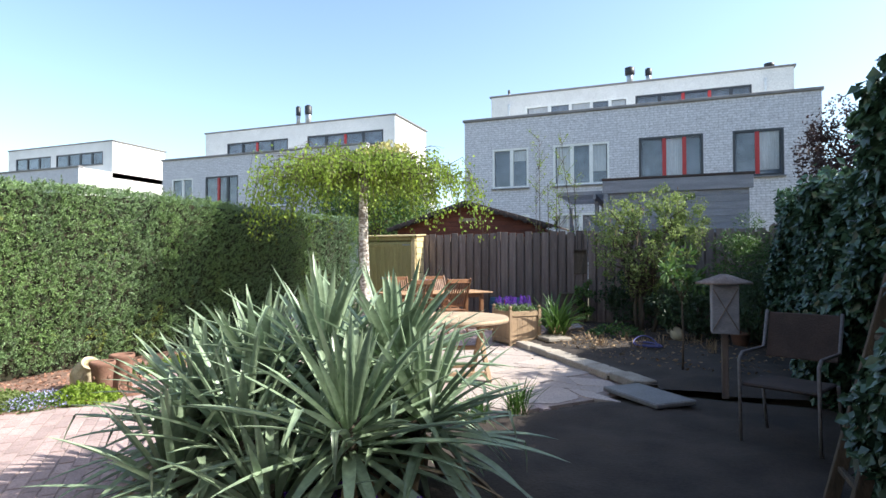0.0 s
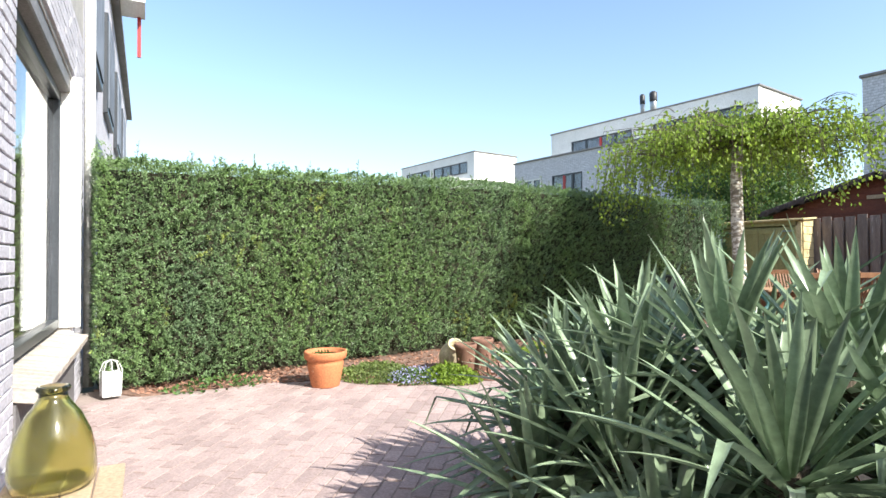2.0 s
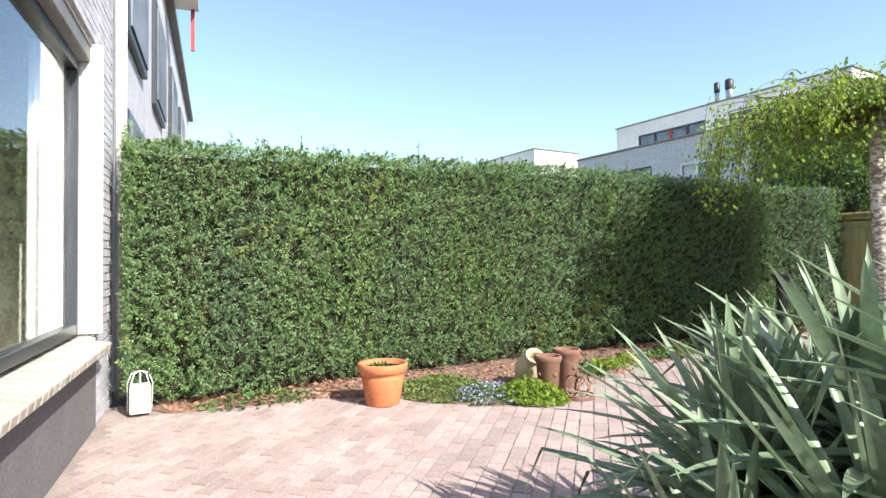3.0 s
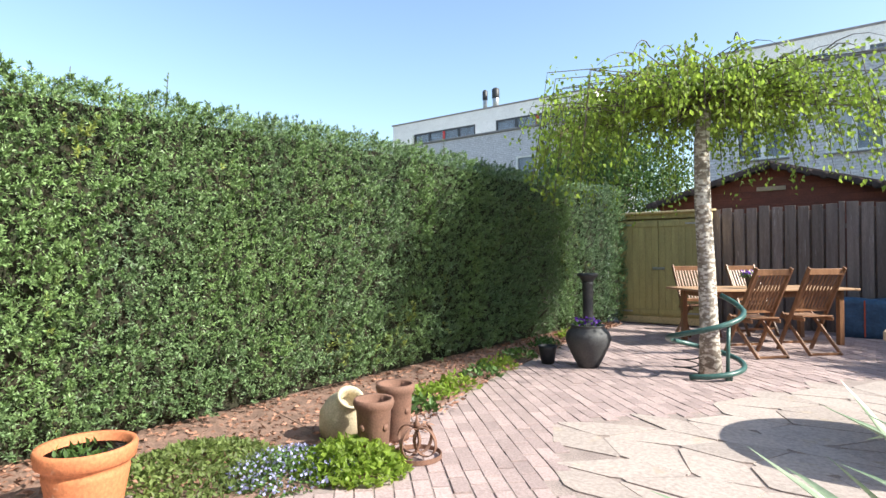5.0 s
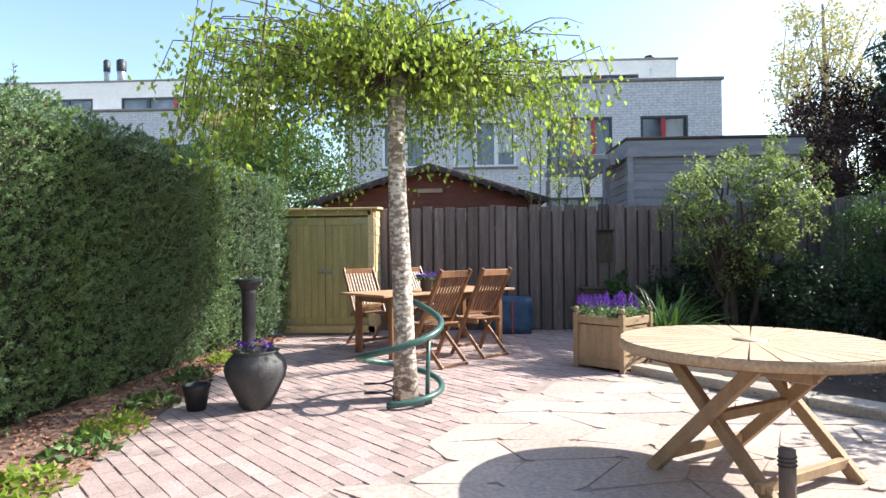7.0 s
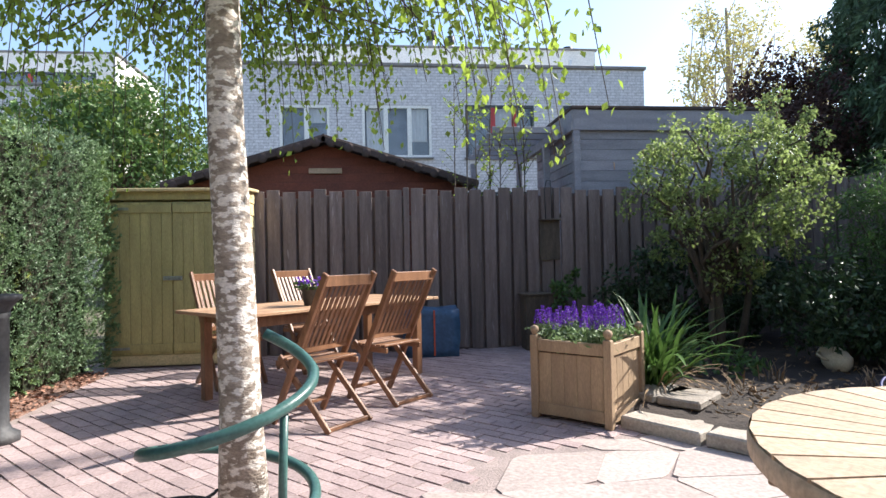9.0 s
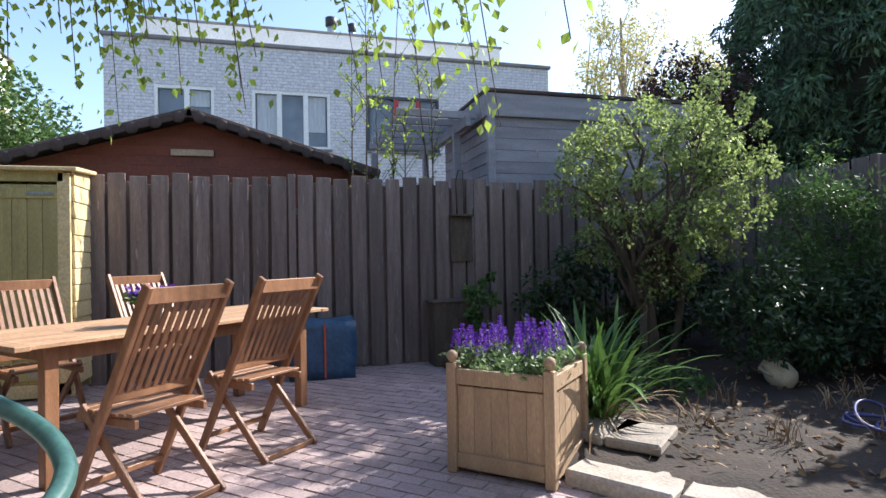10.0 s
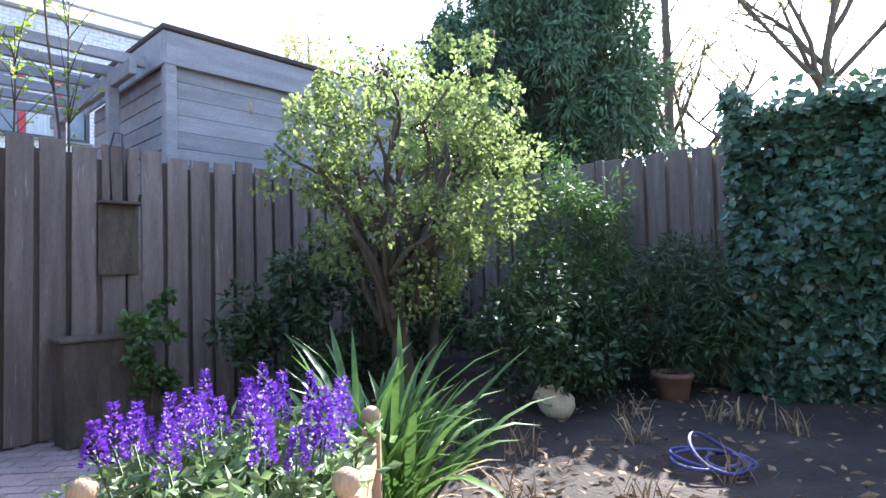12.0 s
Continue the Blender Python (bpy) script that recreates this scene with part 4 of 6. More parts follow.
def shrub(at, label, middle, spread, n, per, length, width, material, seed, stems=6, name="shrub", droop=0.2):
    cc, r2 = cloud(n, middle, spread, min(spread) * 0.18, min(spread) * 0.4, seed)
    return tree(name, at, label, [(0, 0, -0.05), (0.02, 0.01, middle[2] * 0.4), (0, 0.02, middle[2])], [0.04, 0.03, 0.02], limbs_to((0, 0, 0.05), cc, 0.018, stems, seed),
                round_crown(cc, r2, per, length, width, material, droop), category="shrub")


shrub(pose(5.75, 10.45, 0.05), "dense evergreen shrub with narrow leaves by the fence", (0, 0, 1.12), (0.56, 0.55, 0.92), 130, 90, 0.055, 0.016, "leaf", 41)
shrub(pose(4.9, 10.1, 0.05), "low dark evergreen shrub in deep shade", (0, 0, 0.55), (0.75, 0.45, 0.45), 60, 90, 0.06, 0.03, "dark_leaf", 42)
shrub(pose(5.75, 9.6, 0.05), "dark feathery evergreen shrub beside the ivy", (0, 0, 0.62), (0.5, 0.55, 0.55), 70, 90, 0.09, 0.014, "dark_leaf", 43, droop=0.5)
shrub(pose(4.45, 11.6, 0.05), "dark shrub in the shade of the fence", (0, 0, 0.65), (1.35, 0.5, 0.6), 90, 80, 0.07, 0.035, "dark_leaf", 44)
shrub(pose(2.85, 12.05, 0.05), "small climbing plant against the board fence", (0, 0, 0.55), (0.2, 0.15, 0.45), 20, 40, 0.06, 0.04, "leaf", 45, 3)

# sapling in the shaded bed
cc, r2 = cloud(14, (0, 0, 1.18), (0.26, 0.26, 0.24), 0.06, 0.12, 51)
tree("sapling", pose(4.57, 7.15, 0.05), "slender young fruit tree with bright green leaves", [(0, 0, -0.03), (0.01, 0, 0.5), (-0.01, 0, 1.1)], [0.014, 0.012, 0.008],
     limbs_to((0, 0, 0.85), cc, 0.008, 8, 5), round_crown(cc, r2, 16, 0.10, 0.05, "leaf", 0.1), category="tree")

# leafy tree behind the cabinet, conifer, purple tree, far trees
cc, r2 = cloud(150, (0, 0, 3.0), (1.9, 1.5, 1.25), 0.2, 0.5, 61)
tree("leafy_tree", pose(-3.9, 15.6, 0), "dense dark green garden tree behind the fence", [(0, 0, -0.05), (0.05, 0, 1.2), (0, 0.05, 2.6)], [0.14, 0.12, 0.08],
     limbs_to((0, 0, 1.5), cc, 0.05, 14, 6), round_crown(cc, r2, 120, 0.09, 0.05, "leaf"))
cc, r2 = cloud(90, (0, 0, 3.1), (1.2, 1.1, 2.1), 0.2, 0.42, 62)
tree("plum_tree", pose(8.6, 15.6, 0), "small purple-leaved plum tree behind the shed", [(0, 0, -0.05), (0.05, 0, 1.2), (0, 0.05, 3.4)], [0.1, 0.08, 0.04],
     limbs_to((0, 0, 1.2), cc, 0.04, 12, 7), round_crown(cc, r2, 130, 0.09, 0.05, "purple_leaf"))
pts, rad = [], []
r = np.random.default_rng(63)
for i in range(520):
    h = r.uniform(0.03, 1)
    a = r.uniform(0, 6.28)
    w = (2.6 * (1 - h ** 4) + 0.15) * r.uniform(0.6, 1)
    pts.append((math.cos(a) * w, math.sin(a) * w, 0.7 + h * 8.0)); rad.append(r.uniform(0.2, 0.42))
tree("conifer_tree", pose(11.6, 14.5, 0), "tall dense dark green conifer behind the fence", [(0, 0, -0.05), (0, 0, 4), (0, 0, 8.5)], [0.2, 0.14, 0.03],
     limbs_to((0, 0, 1.5), np.array(pts), 0.04, 16, 8), round_crown(np.array(pts), np.array(rad), 170, 0.17, 0.05, "conifer", 1.1))
# solid cone whose near-black colour is the crown's inner shade
part("inside", lathe([(0.3, 0.5), (1.6, 0.9), (1.7, 2.5), (1.6, 4.8), (1.1, 6.5), (0.05, 7.3)], 14), M["shade_core"], bpy.data.objects["conifer_tree"], "solid near-black core painted as the crown's shaded inside")


def far_tree(at, h, w, label, seed, per=34, material="far_leaf"):
    cc, r2 = cloud(90, (0, 0, h * 0.6), (w, w, h * 0.42), w * 0.12, w * 0.28, seed)
    tree("poplar_tree", at, label, [(0, 0, -0.1), (0.1, 0, h * 0.4), (0, 0.1, h * 0.9)], [h * 0.02, h * 0.015, h * 0.004], limbs_to((0, 0, h * 0.25), cc, h * 0.005, 70, seed),
         round_crown(cc, r2, per * 2, 0.2, 0.14, material, 0.1), "far_bark", "tree", "far_bark")


far_tree(pose(22.0, 38.0, 0), 18, 3.2, "tall poplar with sparse yellow-green spring leaves", 71)
far_tree(pose(27.5, 37.0, 0), 15, 3.6, "poplar with sparse yellow spring leaves", 72)
far_tree(pose(24.0, 20.5, 0), 12, 2.6, "tall tree with bare branches and a few yellow leaves", 73, 16)


def bare_tree(at, label, h, seed, forks):
    t = thing("bare_tree", at, label, "tree")
    r = np.random.default_rng(seed)
    P, D = [], []

    def grow(start, direction, length, radius, level):
        pts, p, d = [Vector(start)], Vector(start), Vector(direction).normalized()
        steps = 6 if level < 2 else 4
        for k in range(steps):
            d = (d + Vector(r.normal(size=3)) * 0.11 + Vector((0, 0, 0.05))).normalized()
            p = p + d * length / steps
            pts.append(p)
        part("trunk" if level == 0 else "limb" if level == 1 else "branch",
             tube(pts, [radius * (1 - 0.75 * k / steps) for k in range(steps + 1)], 8 if level == 0 else 5 if level == 1 else 4), M["bark"], t)
        if level == 3:
            for q in pts[1:]:
                for k in range(3):
                    P.append(q + Vector(r.normal(size=3)) * 0.12); D.append(tuple(r.normal(size=3)))
            return
        for k in range((forks, 6, 4)[level]):
            f = r.uniform(0.24 if level == 0 else 0.3, 0.8 if level == 0 else 1.0)
            i = min(int(f * steps), steps - 1)
            a = r.uniform(0, 2 * math.pi)
            side = Vector((math.cos(a), math.sin(a), r.uniform(0.1, 0.9)))
            q = pts[i].lerp(pts[i + 1], f * steps - i)
            grow(q, d * 0.6 + side, length * r.uniform(0.32, 0.52), radius * 0.42, level + 1)

    grow((0, 0, -0.1), (0, 0, 1), h, h * 0.02, 0)
    tagged(foliage("bud_spray", np.array(P), np.array(D), 0.08, 0.05, M["far_leaf"], t), kind="stuff")


bare_tree(pose(18.4, 13.4, 0), "tree with bare branching limbs and first yellow buds", 9.0, 81, 16)
bare_tree(pose(17.4, 10.1, 0), "bare tree with steep dark limbs above the ivy", 9.0, 82, 13)
# added tree: its crown, out of view, throws shade on the hedge
cc, r2 = cloud(70, (0, 0, 16.6), (1.5, 1.25, 1.5), 0.25, 0.5, 78)
tree("tall_tree", pose(16.5, 13.6, 0), "added tall tree behind the conifer, its unseen high crown shading the hedge", [(0, 0, -0.1), (0.05, 0, 7), (0, 0.05, 16)], [0.12, 0.1, 0.05],
     limbs_to((0, 0, 14.2), cc, 0.05, 20, 9), round_crown(cc, r2, 170, 0.16, 0.1, "leaf"))
far_tree(pose(-4.6, 38.0, 0), 11, 2.4, "green tree behind the terraced houses", 75, 40)
far_tree(pose(-8.8, 26.0, 0), 7.6, 1.9, "light green tree between the terraced houses", 76, 60)
shrub(pose(11.5, 11.0, 0), "light green shrub beyond the side fence", (0, 0, 1.8), (0.9, 1.6, 1.1), 40, 40, 0.12, 0.07, "hazel_leaf", 77)

# bare twiggy stems behind the fence
for x, h in ((1.72, 4.3), (1.66, 3.6), (2.1, 4.2), (2.62, 4.3), (2.5, 3.3), (1.95, 3.2), (2.3, 2.9)):
    t = thing("sapling", pose(x, 13.0, 0), "thin bare-stemmed sapling with few spring leaves behind the fence", "tree", "saplings behind the fence")
    main_pts, main_r = limb((0, 0, -0.02), (random.uniform(-0.06, 0.06), 0, 1), h, 0.016, 6, 0.03, 0, 0.25)
    part("trunk", tube(main_pts, main_r, 6), M["bark"], t)
    bm, P, D = bmesh.new(), [], []
    for k in range(22):
        f = random.uniform(0.3, 0.98)
        s = main_pts[int(f * 6)].lerp(main_pts[min(6, int(f * 6) + 1)], f * 6 % 1)
        a = random.uniform(0, 6.28)
        e = s + Vector((math.cos(a) * 0.3, math.sin(a) * 0.3, 0.35)) * random.uniform(0.4, 1.2)
        tube([s, s.lerp(e, 0.5) + Vector((0, 0, 0.02)), e], [0.005, 0.004, 0.002], 4, bm)
        for j in range(7):
            P.append(s.lerp(e, random.uniform(0.3, 1.1))); D.append((random.gauss(0, 1), random.gauss(0, 1), 0.2))
    tagged(part("twig_tangle", bm, M["bark"], t), kind="stuff")
    foliage("leaves", np.array([tuple(p) for p in P]), np.array(D), 0.05, 0.03, M["birch_leaf"], t)

# ---- ivy along the side boundary ----
ivy = thing("ivy", pose(0, 0, 0), "dense dark green ivy smothering the side fence", "ivy")


def ivy_shape(s):
    """Height and thickness of the ivy along y = s."""
    h = float(np.interp(s, [-1, 2.4, 3.2, 4.2, 6.6, 9.1], [2.5, 2.45, 2.3, 2.1, 2.08, 2.12])) + 0.06 * math.sin(s * 3.1)
    return h, float(np.interp(s, [-1, 2, 3.2, 4.0, 6.6, 8, 9.1], [0.8, 0.95, 0.85, 0.55, 0.5, 0.42, 0.3])) + 0.05 * math.sin(s * 2.3)


bm = bmesh.new()
P, D = [], []
r = np.random.default_rng(81)
for i in range(40):
    s = -0.9 + i * 0.25 + 0.125
    h, th = ivy_shape(s)
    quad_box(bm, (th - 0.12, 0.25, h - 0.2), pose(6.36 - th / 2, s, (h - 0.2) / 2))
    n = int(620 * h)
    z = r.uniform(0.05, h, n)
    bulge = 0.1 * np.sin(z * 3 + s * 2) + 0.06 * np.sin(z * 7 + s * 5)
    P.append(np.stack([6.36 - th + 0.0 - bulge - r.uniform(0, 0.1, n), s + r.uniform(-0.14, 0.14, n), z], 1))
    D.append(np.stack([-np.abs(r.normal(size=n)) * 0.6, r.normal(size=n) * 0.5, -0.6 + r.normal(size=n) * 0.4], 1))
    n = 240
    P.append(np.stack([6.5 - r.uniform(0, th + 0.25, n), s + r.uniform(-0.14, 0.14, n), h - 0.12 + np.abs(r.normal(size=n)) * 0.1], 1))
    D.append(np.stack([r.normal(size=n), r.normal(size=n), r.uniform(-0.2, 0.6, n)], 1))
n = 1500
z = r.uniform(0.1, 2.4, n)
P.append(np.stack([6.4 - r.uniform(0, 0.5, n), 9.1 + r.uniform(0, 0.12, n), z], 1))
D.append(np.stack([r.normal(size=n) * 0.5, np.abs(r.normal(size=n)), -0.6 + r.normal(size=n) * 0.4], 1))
# boxes rather than stems: the ivy's inner shade as near-black colour
part("stems", bm, M["shade_core"], ivy, "solid near-black boxes painted as the ivy's shaded inside")
P, D = np.concatenate(P), np.concatenate(D)
tagged(foliage("leaves", P, D, r.uniform(0.055, 0.1, len(P)), r.uniform(0.055, 0.095, len(P)), M["ivy"], ivy, face=(-0.8, 0, 0.6), loose=0.4), kind="stuff")


# ---- strap-leaved plants ----
def blade(bm, root, az, tilt, length, width, bend, steps=7, keel=0.12, kink=0.0, sword=False):
    """A long arching, keeled leaf."""
    p, pitch_ = Vector(root), tilt
    side = Vector((-math.sin(az), math.cos(az), 0))
    rows = []
    for i in range(steps + 1):
        f = i / steps
        w = width * (0.55 + 0.9 * f - 0.2 * f * f) * (1 - f ** 5) if f < 1 else 0.0008
        w *= 0.8
        if sword and f < 1:
            w = width * min(1.0, 0.6 + 1.3 * f) * (1 - f ** 3.2)
        d = Vector((math.cos(az) * math.cos(pitch_), math.sin(az) * math.cos(pitch_), math.sin(pitch_)))
        up = side.cross(d)
        if up.z < 0 and pitch_ < math.pi / 2:
            up = -up
        rows.append([bm.verts.new(p + side * w / 2 + up * w * keel), bm.verts.new(p - up * w * keel), bm.verts.new(p - side * w / 2 + up * w * keel)])
        p = p + d * (length / steps)
        pitch_ -= bend / steps * (0.4 + 1.4 * f) + (kink if abs(f - 0.6) < 0.08 else 0)
    for a, b in zip(rows, rows[1:]):
        for k in range(2):
            fc = bm.faces.new((a[k], a[k + 1], b[k + 1], b[k]))
            fc.smooth = True


def yucca_head(t, at, n, length, seed):
    """A rosette of stiff sword leaves: upright in the heart, spreading, then hanging and withered below."""
    r = random.Random(seed)
    bm, dry = bmesh.new(), bmesh.new()
    n = int(n * 1.35)
    for i in range(n):
        f = i / n
        az = i * 2.39996 + r.gauss(0, 0.2)
        tilt = radians(86 - 122 * f ** 0.78 + r.gauss(0, 8))
        L = length * r.uniform(0.8, 1.15) * (0.82 + 0.42 * math.sin(min(1, f * 1.5) * 1.57))
        root = Vector(at) + Vector((math.cos(az) * 0.045, math.sin(az) * 0.045, -0.26 * f))
        kink = radians(r.uniform(50, 95)) if (r.random() < 0.2 and 0.2 < f < 0.75) else 0.0
        old = f > 0.8 and r.random() < 0.6
        blade(dry if old else bm, root, az, tilt, L, 0.056 * r.uniform(0.75, 1.2) * (0.8 if old else 1), radians(r.uniform(0, 20) + 26 * f), 8, 0.13, kink, True)
    part("leaves", bm, M["yucca"], t, "stiff grey-green sword leaves")
    part("dry_leaves", dry, M["yucca_dry"], t, "withered brown leaves")


yu = thing("yucca", pose(2.4, 2.8, 0), "huge yucca with many stiff grey-green sword-shaped leaves", "plant")
for sd, (x, y, z, n, L) in enumerate(((0.5, -0.48, 0.62, 75, 0.62), (0.05, 0.0, 0.85, 85, 0.64), (0.45, 0.15, 0.84, 80, 0.62), (-0.33, -0.1, 0.72, 75, 0.62), (-0.62, -0.28, 0.52, 70, 0.6), (-0.12, -0.5, 0.5, 70, 0.62),
                                      (-0.58, 0.16, 0.64, 65, 0.56), (0.0, 0.42, 0.66, 60, 0.58), (0.72, -0.05, 0.6, 70, 0.6), (0.25, -0.75, 0.3, 45, 0.52), (-0.42, -0.66, 0.3, 55, 0.56), (-0.82, 0.12, 0.56, 45, 0.58))):
    part("trunk", tube([(x * 0.4, y * 0.4, -0.03), (x * 0.8, y * 0.8, z * 0.5), (x, y, z)], [0.09, 0.08, 0.06], 9), M["bark"], yu)
    yucca_head(yu, (x, y, z), n, L, sd + 1)


def grass_clump(name, at, label, n, length, width, bend, material, seed, group=""):
    r = random.Random(seed)
    t = thing(name, at, label, "plant", group)
    bm = bmesh.new()
    for i in range(n):
        a = r.uniform(0, 6.28)
        blade(bm, (math.cos(a) * r.uniform(0, 0.12), math.sin(a) * r.uniform(0, 0.12), -0.01), r.uniform(0, 6.28), radians(r.uniform(50, 88)), length * r.uniform(0.5, 1.1), width * r.uniform(0.7, 1.2), radians(r.uniform(20, bend)), 7, 0.1)
    part("leaves", bm, M[material], t)
    return t


ir = grass_clump("iris_plant", pose(2.7, 9.52, 0.07), "clump of arching green sword-leaved irises", 150, 0.84, 0.042, 105, "blade", 11)
bm = bmesh.new()
for i in range(45):
    a = random.uniform(0, 6.28)
    blade(bm, (math.cos(a) * 0.1, math.sin(a) * 0.1, 0.05), a, radians(random.uniform(10, 50)), random.uniform(0.3, 0.55), 0.02, radians(70), 6, 0.08)
part("dry_leaves", bm, M["dry"], ir, "withered straw-coloured leaves")
grass_clump("grass_tuft", pose(3.1, 4.95, 0.0), "tuft of dark green strap leaves in the shade", 70, 0.38, 0.02, 90, "blade", 12)
grass_clump("grass_tuft", pose(2.85, 4.5, 0.0), "low tuft of dark green strap leaves", 60, 0.34, 0.02, 90, "blade", 13)


def flower_spikes(P, D, r, x, y, z, h, n):
    for k in range(n):
        f = r.uniform()
        a = r.uniform(0, 6.28)
        P.append((x + math.cos(a) * 0.022 * (1.08 - f), y + math.sin(a) * 0.022 * (1.08 - f), z + h * f))
        D.append((math.cos(a), math.sin(a), 0.5))


def salvia(at, label, w, d, n, h):
    r = np.random.default_rng(19)
    t = thing("salvia_plants", at, label, "flowers")
    P, D, LP, LD, bm = [], [], [], [], bmesh.new()
    for i in range(n):
        x, y = r.uniform(-w, w), r.uniform(-d, d)
        lean = np.array([x, y]) * 0.35
        top = (x + lean[0], y + lean[1], h * r.uniform(0.75, 1.1))
        tube([(x, y, -0.1), top], [0.004, 0.003], 4, bm)
        flower_spikes(P, D, r, top[0], top[1], top[2] - 0.03, r.uniform(0.09, 0.15), 150)
        for k in range(62):
            f = r.uniform(0.05, 0.96)
            LP.append((x + lean[0] * f + r.normal() * 0.045, y + lean[1] * f + r.normal() * 0.045, -0.06 + (top[2] + 0.02) * f)); LD.append((r.normal(), r.normal(), 0.5))
    tagged(part("stalk_tangle", bm, M["blade"], t), kind="stuff")
    LP, P = np.array(LP), np.array(P)
    foliage("leaves", LP, np.array(LD), r.uniform(0.035, 0.06, len(LP)), r.uniform(0.016, 0.028, len(LP)), M["sage"], t)
    foliage("blossoms", P, np.array(D), r.uniform(0.01, 0.016, len(P)), r.uniform(0.007, 0.011, len(P)), M["violet"], t, "violet blossom spikes")
    return t


salvia(pose(2.92, 2.2, 0.05), "small violet-blue flowers in front of the yucca", 0.3, 0.12, 18, 0.16)

# ---- wooden planter ----
def wooden_planter():
    s, h = 0.545, 0.56
    t = thing("planter", pose(2.07, 9.26, 0, 0, 0, 44.5), "square oak garden planter with ball finials", "planter")
    for sx in (-1, 1):
        for sy in (-1, 1):
            p = part("post", box((0.055, 0.055, h + 0.02), (sx * s / 2, sy * s / 2, (h + 0.02) / 2), bevel=0.005), M["oak"], t)
            part("finial", lathe([(0.012, 0), (0.018, 0.015), (0.028, 0.03), (0.031, 0.045), (0.026, 0.062), (0.01, 0.072)], 14), M["oak"], p).matrix_basis = pose(sx * s / 2, sy * s / 2, h + 0.015)
    for k in range(4):
        rot = pose(0, 0, 0, 0, 0, 90 * k)
        for z, hh in ((0.07, 0.08), (h - 0.05, 0.08)):
            part("rail", box((s - 0.056, 0.035, hh), (0, -s / 2, z), bevel=0.004), M["oak"], t).matrix_basis = rot
        for j in range(5):
            part("panel_board", box((0.0965, 0.018, h - 0.2), ((j - 2) * 0.0975, -s / 2 + 0.006, h / 2), bevel=0.003), M["oak"], t).matrix_basis = rot
    part("soil", box((s - 0.04, s - 0.04, 0.04), (0, 0, h - 0.1)), M["soil"], t)
    return t


wooden_planter()
salvia(pose(2.07, 9.26, 0.48, 0, 0, 44.5), "purple flowering salvia filling the oak planter", 0.215, 0.215, 30, 0.2)


# ---- teak furniture ----
def bar(a, b, w, d, bevel=0.004):
    """A squared bar from a to b, w wide (sideways) and d deep."""
    a, b = Vector(a), Vector(b)
    bm = quad_box(bmesh.new(), (w, d, (b - a).length), None, bevel)
    q = (b - a).to_track_quat("Z", "Y").to_matrix().to_4x4()
    bmesh.ops.transform(bm, matrix=Matrix.Translation((a + b) / 2) @ q, verts=bm.verts)
    return bm


def folding_chair(name, at, label):
    """Faces +y; back leaning towards -y."""
    t = thing(name, at, label, "chair", "chairs round the table")
    for s in (-1, 1):
        x = 0.23 * s
        part("back_leg", bar((x, -0.30, 1.05), (x, 0.26, 0.0), 0.026, 0.05), M["teak"], t)
        part("front_leg", bar((x * 0.86, -0.27, 0.0), (x * 0.86, 0.22, 0.47), 0.024, 0.045), M["teak"], t)
    part("top_rail", bar((-0.225, -0.275, 1.0), (0.225, -0.275, 1.0), 0.026, 0.075), M["teak"], t).matrix_basis = Matrix.Identity(4)
    part("low_rail", bar((-0.225, -0.022, 0.53), (0.225, -0.022, 0.53), 0.024, 0.045), M["teak"], t)
    for k in range(9):
        x = (k - 4) * 0.046
        part("back_slat", bar((x, -0.262, 0.97), (x, -0.03, 0.545), 0.029, 0.012, 0.003), M["teak"], t)
    for k in range(7):
        y = -0.12 + k * 0.056
        part("seat_slat", box((0.4, 0.046, 0.016), (0, y, 0.445 + 0.004 * abs(k - 3)), bevel=0.003), M["teak"], t)
    for s in (-1, 1):
        part("seat_rail", box((0.022, 0.42, 0.04), (0.19 * s, 0.05, 0.42), bevel=0.003), M["teak"], t)
    part("foot_bar", bar((-0.2, -0.25, 0.02), (0.2, -0.25, 0.02), 0.024, 0.03), M["teak"], t)
    part("stretcher", bar((-0.225, 0.2, 0.1), (0.225, 0.2, 0.1), 0.022, 0.03), M["teak"], t)
    return t


TABLE = pose(0.045, 10.6, 0, 0, 0, 43.6)
tb = thing("garden_table", TABLE, "rectangular slatted teak garden table", "table")
TZ = 0.755
for k in range(9):
    part("tabletop_slat", box((2.06, 0.098, 0.024), (0, (k - 4) * 0.106, TZ - 0.012), bevel=0.003), M["teak_top"], tb)
for s in (-1, 1):
    part("end_board", box((0.075, 0.96, 0.028), (s * 1.065, 0, TZ - 0.014), bevel=0.004), M["teak_top"], tb)
    part("apron", box((1.8, 0.025, 0.08), (0, s * 0.38, TZ - 0.07), bevel=0.003), M["teak"], tb)
    part("end_apron", box((0.025, 0.74, 0.08), (s * 0.9, 0, TZ - 0.07), bevel=0.003), M["teak"], tb)
    for q in (-1, 1):
        part("leg", bar((s * 0.9, q * 0.36, 0), (s * 0.9, q * 0.36, TZ - 0.03), 0.07, 0.07), M["teak"], tb)
chair = folding_chair("folding_chair", TABLE @ pose(0.06, -0.84, 0), "folding teak slatted garden chair pulled up to the table")
for x, y, rz in ((-0.72, -0.95, 5), (0.45, 0.80, 180), (-0.45, 0.80, 176)):
    copy_thing(chair, TABLE @ pose(x, y, 0, 0, 0, rz))

pot = thing("flower_pot", TABLE @ pose(-0.24, -0.19, TZ), "dark pot of small purple violas on the table", "flower pot")
